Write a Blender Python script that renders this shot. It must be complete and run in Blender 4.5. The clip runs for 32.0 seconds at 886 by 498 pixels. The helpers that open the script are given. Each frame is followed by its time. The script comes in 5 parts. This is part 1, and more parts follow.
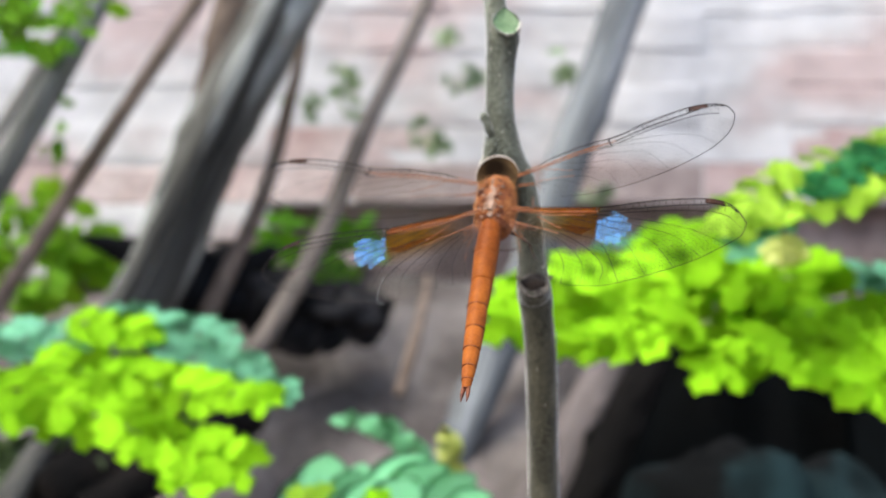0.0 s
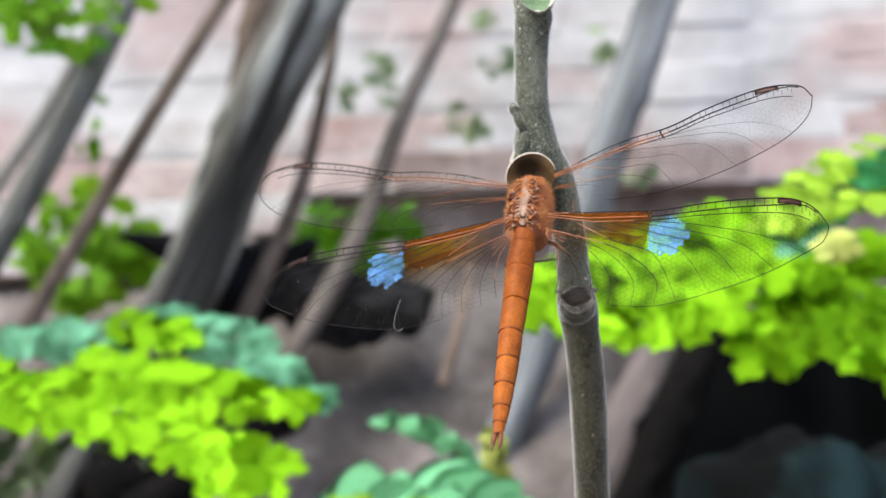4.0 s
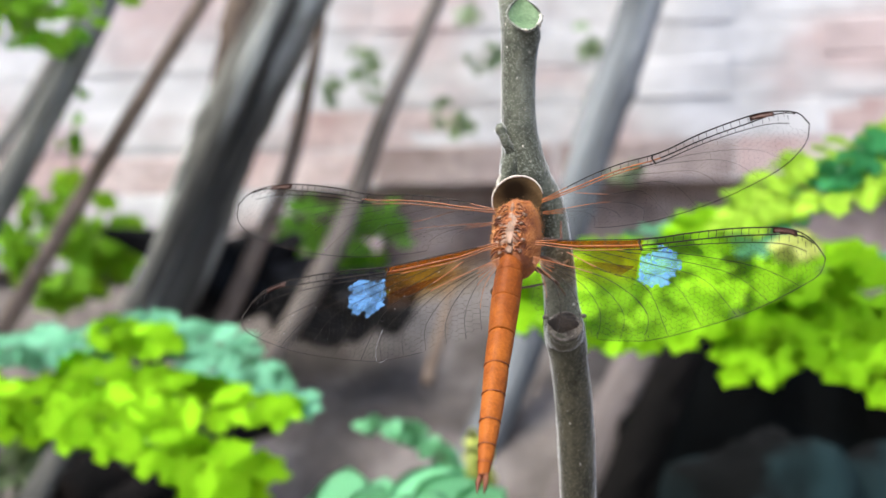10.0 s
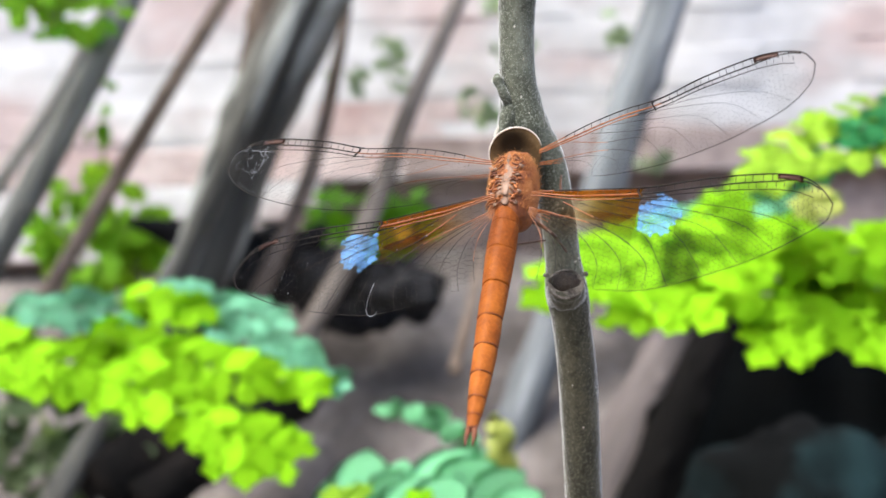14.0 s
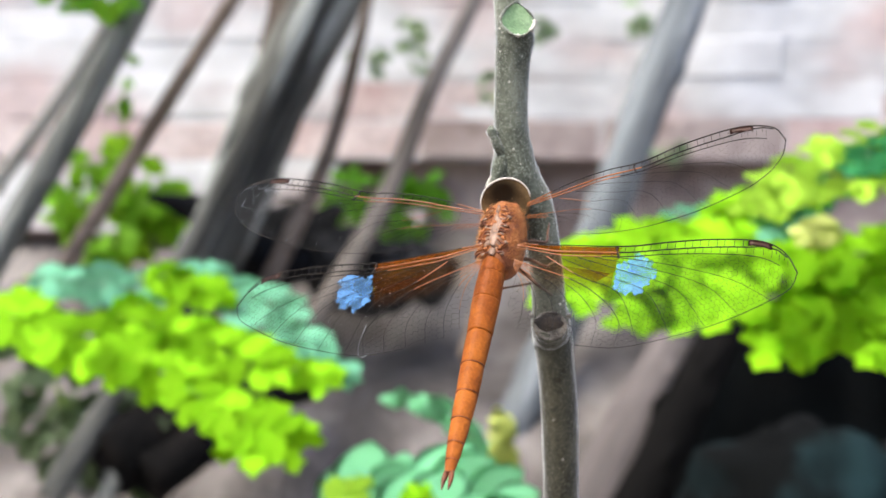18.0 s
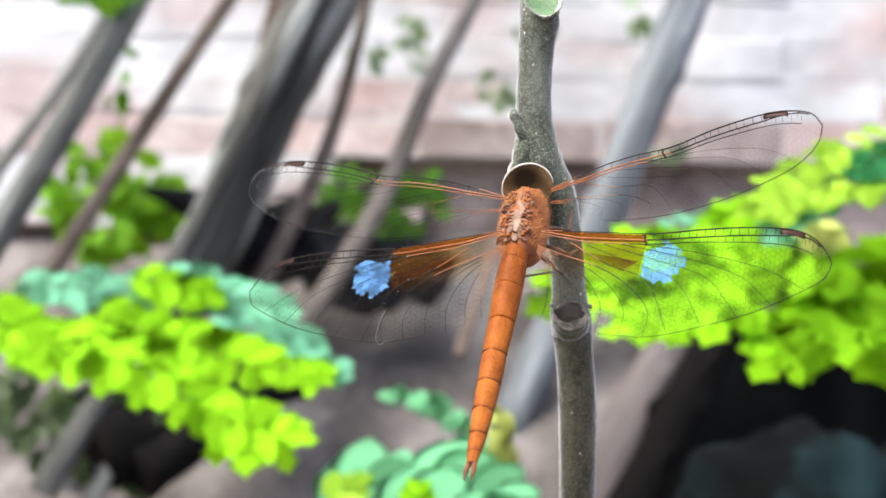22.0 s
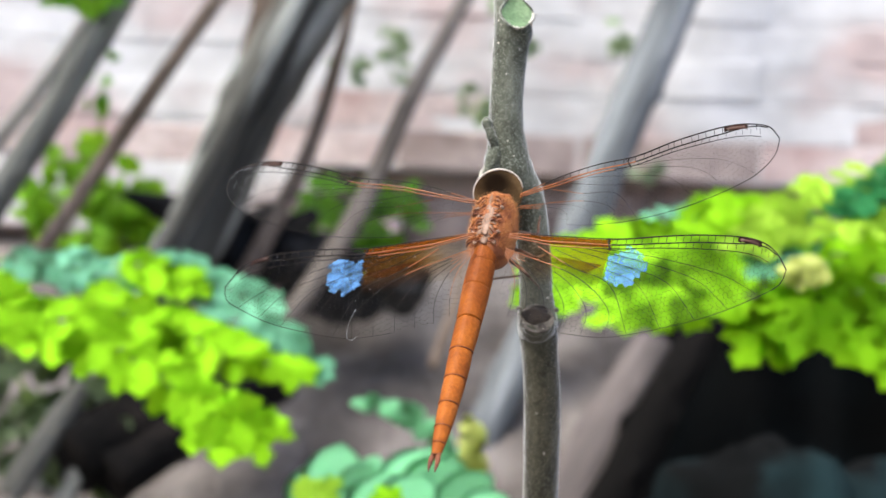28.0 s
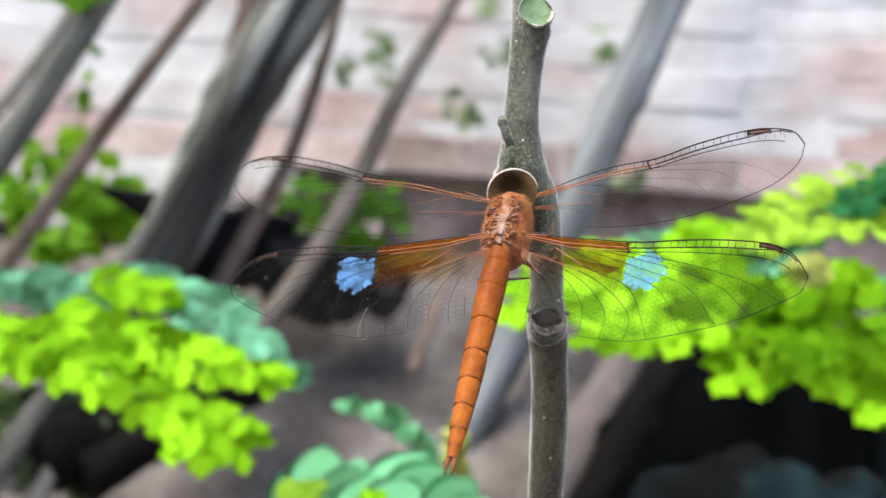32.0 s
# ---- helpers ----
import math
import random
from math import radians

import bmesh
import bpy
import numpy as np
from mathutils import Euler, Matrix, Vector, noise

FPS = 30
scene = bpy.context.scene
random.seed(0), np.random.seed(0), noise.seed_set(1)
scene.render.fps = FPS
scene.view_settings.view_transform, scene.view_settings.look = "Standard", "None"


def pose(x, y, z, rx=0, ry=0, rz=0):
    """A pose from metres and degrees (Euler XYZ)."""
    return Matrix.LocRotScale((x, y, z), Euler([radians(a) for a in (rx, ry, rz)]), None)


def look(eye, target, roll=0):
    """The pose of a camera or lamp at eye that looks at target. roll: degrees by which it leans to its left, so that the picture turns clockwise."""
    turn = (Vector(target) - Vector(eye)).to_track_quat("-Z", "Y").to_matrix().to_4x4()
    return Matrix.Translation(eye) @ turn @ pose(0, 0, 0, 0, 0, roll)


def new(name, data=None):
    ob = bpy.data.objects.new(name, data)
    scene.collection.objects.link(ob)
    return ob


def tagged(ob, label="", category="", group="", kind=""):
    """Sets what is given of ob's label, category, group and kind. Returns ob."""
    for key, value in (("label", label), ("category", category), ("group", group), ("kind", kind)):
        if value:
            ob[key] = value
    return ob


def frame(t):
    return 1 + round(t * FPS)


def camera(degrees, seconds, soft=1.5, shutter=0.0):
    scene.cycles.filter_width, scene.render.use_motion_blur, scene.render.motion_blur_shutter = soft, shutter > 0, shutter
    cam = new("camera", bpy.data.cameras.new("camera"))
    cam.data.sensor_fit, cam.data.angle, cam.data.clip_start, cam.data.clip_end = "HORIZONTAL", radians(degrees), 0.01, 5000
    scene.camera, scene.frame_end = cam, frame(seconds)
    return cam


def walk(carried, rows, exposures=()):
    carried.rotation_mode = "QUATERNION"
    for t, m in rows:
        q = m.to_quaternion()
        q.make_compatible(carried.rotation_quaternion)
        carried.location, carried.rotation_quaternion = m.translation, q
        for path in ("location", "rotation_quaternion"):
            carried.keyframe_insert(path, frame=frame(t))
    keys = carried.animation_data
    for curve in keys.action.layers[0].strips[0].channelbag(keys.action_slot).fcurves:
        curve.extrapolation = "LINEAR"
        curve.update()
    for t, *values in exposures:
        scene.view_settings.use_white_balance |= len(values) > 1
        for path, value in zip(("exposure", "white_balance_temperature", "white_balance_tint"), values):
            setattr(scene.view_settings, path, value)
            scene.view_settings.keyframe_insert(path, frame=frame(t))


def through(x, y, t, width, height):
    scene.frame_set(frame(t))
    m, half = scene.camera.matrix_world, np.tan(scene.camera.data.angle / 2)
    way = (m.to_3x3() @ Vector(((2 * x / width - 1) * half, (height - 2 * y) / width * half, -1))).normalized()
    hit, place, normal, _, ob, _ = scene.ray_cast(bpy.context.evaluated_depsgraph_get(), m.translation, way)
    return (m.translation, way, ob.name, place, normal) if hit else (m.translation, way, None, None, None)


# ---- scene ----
cam = camera(47.2, 32.0, soft=1.5)
# seconds, eye, and turn about x, y and z in degrees
PATH = [
    (0, 0.00000, 0.00000, 0.50000, 90.000, 0.000, -0.000),
    (0.5, -0.00280, 0.00342, 0.50097, 89.808, 0.332, -0.161),
    (1, -0.00217, 0.01175, 0.50139, 90.123, -0.641, 0.052),
    (1.5, 0.00187, 0.01648, 0.50212, 89.454, 0.121, 1.179),
    (2, -0.00111, 0.01997, 0.50071, 89.524, 0.268, 1.178),
    (2.5, -0.00048, 0.01928, 0.50635, 89.788, 1.083, 1.505),
    (3, 0.00371, 0.01450, 0.50660, 89.512, 1.413, 1.654),
    (3.5, 0.00318, 0.01652, 0.50394, 89.344, 1.676, 2.600),
    (5.5, -0.00014, 0.02587, 0.50356, 88.633, 0.764, 1.079),
    (6, 0.00082, 0.02454, 0.50680, 88.783, 0.609, 0.786),
    (6.5, 0.00033, 0.02655, 0.50496, 88.769, 1.050, 1.280),
    (7, -0.00103, 0.02461, 0.50964, 88.757, 1.157, 1.185),
    (7.5, -0.00145, 0.02395, 0.51272, 88.564, 0.854, 1.165),
    (8, -0.00164, 0.02475, 0.51306, 88.490, 0.571, 1.275),
    (8.5, -0.00050, 0.02682, 0.51041, 88.677, 0.958, 1.210),
    (9, -0.00174, 0.02634, 0.50858, 88.497, 1.092, 1.326),
    (9.5, -0.00074, 0.02543, 0.50690, 88.599, 1.556, 1.185),
    (10, 0.00218, 0.02412, 0.50774, 88.722, 1.385, 1.576),
    (10.5, 0.00049, 0.02636, 0.50571, 88.670, 1.059, 1.602),
    (11, 0.00184, 0.02841, 0.50532, 88.668, 1.379, 1.903),
    (11.5, 0.00170, 0.02808, 0.50468, 88.662, 0.907, 1.793),
    (12, 0.00240, 0.02851, 0.50251, 88.629, 1.253, 1.984),
    (12.5, 0.00212, 0.02980, 0.50350, 88.496, 1.164, 2.354),
    (13, 0.00322, 0.02968, 0.50454, 88.248, 1.250, 2.540),
    (13.5, 0.00395, 0.02867, 0.50373, 88.542, 1.280, 2.469),
    (14, 0.00619, 0.02781, 0.50275, 88.440, 1.626, 3.312),
    (14.5, 0.00926, 0.02538, 0.50541, 88.161, 1.615, 4.124),
    (16.5, 0.01350, 0.02476, 0.50797, 87.261, 0.010, 4.441),
    (17, 0.01184, 0.02428, 0.51101, 87.317, 0.046, 4.659),
    (17.5, 0.00969, 0.02203, 0.50982, 87.152, -0.182, 4.138),
    (18, 0.00988, 0.02118, 0.51132, 87.072, -0.337, 4.348),
    (18.5, 0.01221, 0.02042, 0.51004, 87.193, -1.167, 4.226),
    (19, 0.01376, 0.02137, 0.50936, 86.878, -0.748, 4.791),
    (19.5, 0.01539, 0.01964, 0.50849, 87.100, -0.547, 5.449),
    (20, 0.01184, 0.01686, 0.50864, 87.178, -1.437, 4.563),
    (20.5, 0.01026, 0.02000, 0.50975, 87.127, -0.871, 4.006),
    (21, 0.00627, 0.02305, 0.50846, 86.812, -0.090, 4.363),
    (21.5, 0.00705, 0.02306, 0.50885, 87.099, -1.005, 4.053),
    (22, 0.00647, 0.02425, 0.50935, 87.093, -1.184, 4.042),
    (22.5, 0.00680, 0.02636, 0.50999, 87.295, -1.995, 3.333),
    (23, 0.00883, 0.02644, 0.51265, 87.730, -2.188, 3.252),
    (23.5, 0.00945, 0.02522, 0.51219, 87.636, -2.191, 3.059),
    (24, 0.00802, 0.02431, 0.51136, 87.567, -2.711, 3.032),
    (24.5, 0.01005, 0.02509, 0.50934, 87.472, -2.745, 3.104),
    (25, 0.01061, 0.02477, 0.50750, 87.692, -2.455, 3.297),
    (25.5, 0.01168, 0.02031, 0.50662, 87.811, -2.107, 3.327),
    (27.5, 0.00501, 0.02014, 0.50682, 88.086, -2.311, 2.671),
    (28, 0.00758, 0.02056, 0.50810, 87.866, -2.619, 2.854),
    (28.5, 0.00642, 0.02105, 0.50693, 87.724, -2.669, 2.245),
    (29, 0.00858, 0.02014, 0.50677, 87.993, -2.848, 2.311),
    (29.5, 0.00759, 0.01999, 0.50656, 88.187, -2.850, 2.556),
    (30, 0.00789, 0.02085, 0.50545, 88.274, -2.715, 2.505),
    (30.5, 0.00462, 0.02197, 0.50779, 88.176, -3.423, 2.243),
    (31, 0.00276, 0.02247, 0.51010, 88.037, -3.491, 1.778),
    (31.5, 0.00409, 0.02226, 0.50784, 87.761, -3.711, 1.856),
    (32, 0.00311, 0.02253, 0.50715, 88.193, -3.919, 1.607),
]
walk(cam, [(t, pose(x, y, z, rx, ry, rz)) for t, x, y, z, rx, ry, rz in PATH], exposures=[(0.0, 1.44), (1.0, 1.45), (2.0, 1.53), (3.0, 1.44), (6.0, 1.48), (9.0, 1.47), (10.0, 1.56), (11.0, 1.57), (14.0, 1.66), (18.0, 1.66), (20.0, 1.66), (22.0, 1.80), (24.0, 1.46), (25.0, 1.52), (28.0, 1.58), (32.0, 1.50)])
# A near focus with a small opening: the place behind is soft.
cam.data.dof.use_dof = True
cam.data.dof.focus_distance = 0.116
cam.data.dof.aperture_fstop = 24.0


# ---------------------------------------------------------------- light
def lights():
    world = bpy.data.worlds.new("sky")
    scene.world = world
    world.use_nodes = True
    nt = world.node_tree
    sky = nt.nodes.new("ShaderNodeTexSky")
    sky.sky_type, sky.sun_disc = "NISHITA", False
    sky.sun_elevation, sky.sun_rotation = radians(60), radians(-130)
    sky.air_density, sky.dust_density = 1.0, 2.5
    back = nt.nodes["Background"]
    back.inputs["Strength"].default_value = SKY
    nt.links.new(sky.outputs["Color"], back.inputs["Color"])
    lamp = bpy.data.lights.new("sun", "SUN")
    lamp.energy, lamp.angle, lamp.color = SUN, radians(45), (0.98, 0.97, 0.89)
    sun = new("sun", lamp)
    sun.matrix_world = look((-1.5, -0.9, 3.4), (0, 0.4, 0))


SKY, SUN = 0.15, 1.5
lights()


# ---------------------------------------------------------------- materials
def surface(name, a, b, scale, rough=0.7, bump=0.3, depth=0.002, c=None, fine=8.0, metal=0.0, sheen=0.0, spec=0.4, stretch=(1, 1, 1), vary=0.0, whole=False):
    """Two tones mixed by coarse noise, broken by a fine one, with relief. scale: features a metre."""
    m = bpy.data.materials.new(name)
    m.use_nodes = True
    nt = m.node_tree
    n, l = nt.nodes, nt.links
    bsdf = n["Principled BSDF"]
    tc, mp = n.new("ShaderNodeTexCoord"), n.new("ShaderNodeMapping")
    mp.inputs["Scale"].default_value = stretch
    where = n.new("ShaderNodeNewGeometry").outputs["Position"] if whole else tc.outputs["Object"]
    l.new(where, mp.inputs["Vector"])
    big, small = n.new("ShaderNodeTexNoise"), n.new("ShaderNodeTexNoise")
    for node, s, d in ((big, scale, 4), (small, scale * fine, 3)):
        node.inputs["Scale"].default_value, node.inputs["Detail"].default_value = s, d
        l.new(mp.outputs["Vector"], node.inputs["Vector"])
    ramp = n.new("ShaderNodeValToRGB")
    ramp.color_ramp.elements[0].position, ramp.color_ramp.elements[1].position = 0.36, 0.64
    ramp.color_ramp.elements[0].color, ramp.color_ramp.elements[1].color = (*a, 1), (*b, 1)
    if c:
        e = ramp.color_ramp.elements.new(0.5)
        e.color = (*c, 1)
    l.new(big.outputs["Fac"], ramp.inputs["Fac"])
    hsv = n.new("ShaderNodeHueSaturation")
    val = n.new("ShaderNodeMath")
    val.operation, val.inputs[1].default_value, val.inputs[2].default_value = "MULTIPLY_ADD", 0.7, 0.65
    l.new(small.outputs["Fac"], val.inputs[0])
    out = val.outputs[0]
    if vary:
        info, add = n.new("ShaderNodeObjectInfo"), n.new("ShaderNodeMath")
        add.operation, add.inputs[1].default_value = "MULTIPLY_ADD", vary
        l.new(info.outputs["Random"], add.inputs[0])
        l.new(out, add.inputs[2])
        out = add.outputs[0]
    l.new(out, hsv.inputs["Value"])
    l.new(ramp.outputs["Color"], hsv.inputs["Color"])
    l.new(hsv.outputs["Color"], bsdf.inputs["Base Color"])
    bsdf.inputs["Roughness"].default_value = rough
    bsdf.inputs["Metallic"].default_value = metal
    bsdf.inputs["Specular IOR Level"].default_value = spec
    if sheen:
        bsdf.inputs["Sheen Weight"].default_value = sheen
    if bump:
        bp = n.new("ShaderNodeBump")
        bp.inputs["Strength"].default_value, bp.inputs["Distance"].default_value = bump, depth
        l.new(small.outputs["Fac"], bp.inputs["Height"])
        l.new(bp.outputs["Normal"], bsdf.inputs["Normal"])
    return m


def leafy(name, a, b, through, scale=40.0, rough=0.45, glow=0.5):
    """A thin leaf: gloss and colour above, and light let through in a yellower green."""
    m = surface(name, a, b, scale, rough, 0.25, 0.0008, fine=6.0, spec=0.12, vary=0.04)
    nt = m.node_tree
    n, l = nt.nodes, nt.links
    tr, mix = n.new("ShaderNodeBsdfTranslucent"), n.new("ShaderNodeMixShader")
    tr.inputs["Color"].default_value = (*through, 1)
    mix.inputs["Fac"].default_value = glow
    l.new(n["Principled BSDF"].outputs[0], mix.inputs[1])
    l.new(tr.outputs[0], mix.inputs[2])
    l.new(mix.outputs[0], n["Material Output"].inputs["Surface"])
    return m


def film_sheet(name, tint, solid, cover, gloss=0.05, rough=0.2, scale=900.0, fade=None, least=0.6, most=1.25):
    """A thin clear sheet: tinted light goes through, a share of it is solid pigment, and a little is mirrored."""
    m = bpy.data.materials.new(name)
    m.use_nodes = True
    nt = m.node_tree
    n, l = nt.nodes, nt.links
    clear, shine, pig = n.new("ShaderNodeBsdfTransparent"), n.new("ShaderNodeBsdfGlossy"), n["Principled BSDF"]
    clear.inputs["Color"].default_value = (*tint, 1)
    shine.inputs["Roughness"].default_value = rough
    pig.inputs["Base Color"].default_value, pig.inputs["Roughness"].default_value = (*solid, 1), 0.7
    pig.inputs["Specular IOR Level"].default_value = 0.03
    tc, noi, mul = n.new("ShaderNodeTexCoord"), n.new("ShaderNodeTexNoise"), n.new("ShaderNodeMapRange")
    noi.inputs["Scale"].default_value = scale
    l.new(tc.outputs["Object"], noi.inputs["Vector"])
    l.new(noi.outputs["Fac"], mul.inputs["Value"])
    mul.inputs["From Min"].default_value, mul.inputs["From Max"].default_value = 0.3, 0.7
    mul.inputs["To Min"].default_value, mul.inputs["To Max"].default_value = cover * least, min(1.0, cover * most)
    one, two = n.new("ShaderNodeMixShader"), n.new("ShaderNodeMixShader")
    share = mul.outputs[0]
    if fade:
        # the pigment thins out towards the wing's root
        sep, ease, prod, tone = n.new("ShaderNodeSeparateXYZ"), n.new("ShaderNodeMapRange"), n.new("ShaderNodeMath"), n.new("ShaderNodeMixRGB")
        l.new(tc.outputs["Object"], sep.inputs[0])
        ease.interpolation_type = "SMOOTHSTEP"
        ease.inputs["From Min"].default_value, ease.inputs["From Max"].default_value = fade
        ease.inputs["To Min"].default_value = 0.12
        l.new(sep.outputs["X"], ease.inputs["Value"])
        back, both = n.new("ShaderNodeMapRange"), n.new("ShaderNodeMath")
        back.interpolation_type = "SMOOTHSTEP"
        back.inputs["From Min"].default_value, back.inputs["From Max"].default_value = 0.003, 0.0070
        back.inputs["To Min"].default_value, back.inputs["To Max"].default_value = 1.0, 0.0
        l.new(sep.outputs["Y"], back.inputs["Value"])
        both.operation = prod.operation = "MULTIPLY"
        l.new(ease.outputs[0], both.inputs[0])
        l.new(back.outputs[0], both.inputs[1])
        l.new(share, prod.inputs[0])
        l.new(both.outputs[0], prod.inputs[1])
        share = prod.outputs[0]
        tone.inputs[1].default_value, tone.inputs[2].default_value = (1, 0.98, 0.94, 1), (*tint, 1)
        l.new(both.outputs[0], tone.inputs[0])
        l.new(tone.outputs[0], clear.inputs["Color"])
    l.new(share, one.inputs["Fac"])
    l.new(clear.outputs[0], one.inputs[1])
    l.new(pig.outputs[0], one.inputs[2])
    two.inputs["Fac"].default_value = gloss
    l.new(one.outputs[0], two.inputs[1])
    l.new(shine.outputs[0], two.inputs[2])
    l.new(two.outputs[0], n["Material Output"].inputs["Surface"])
    return m


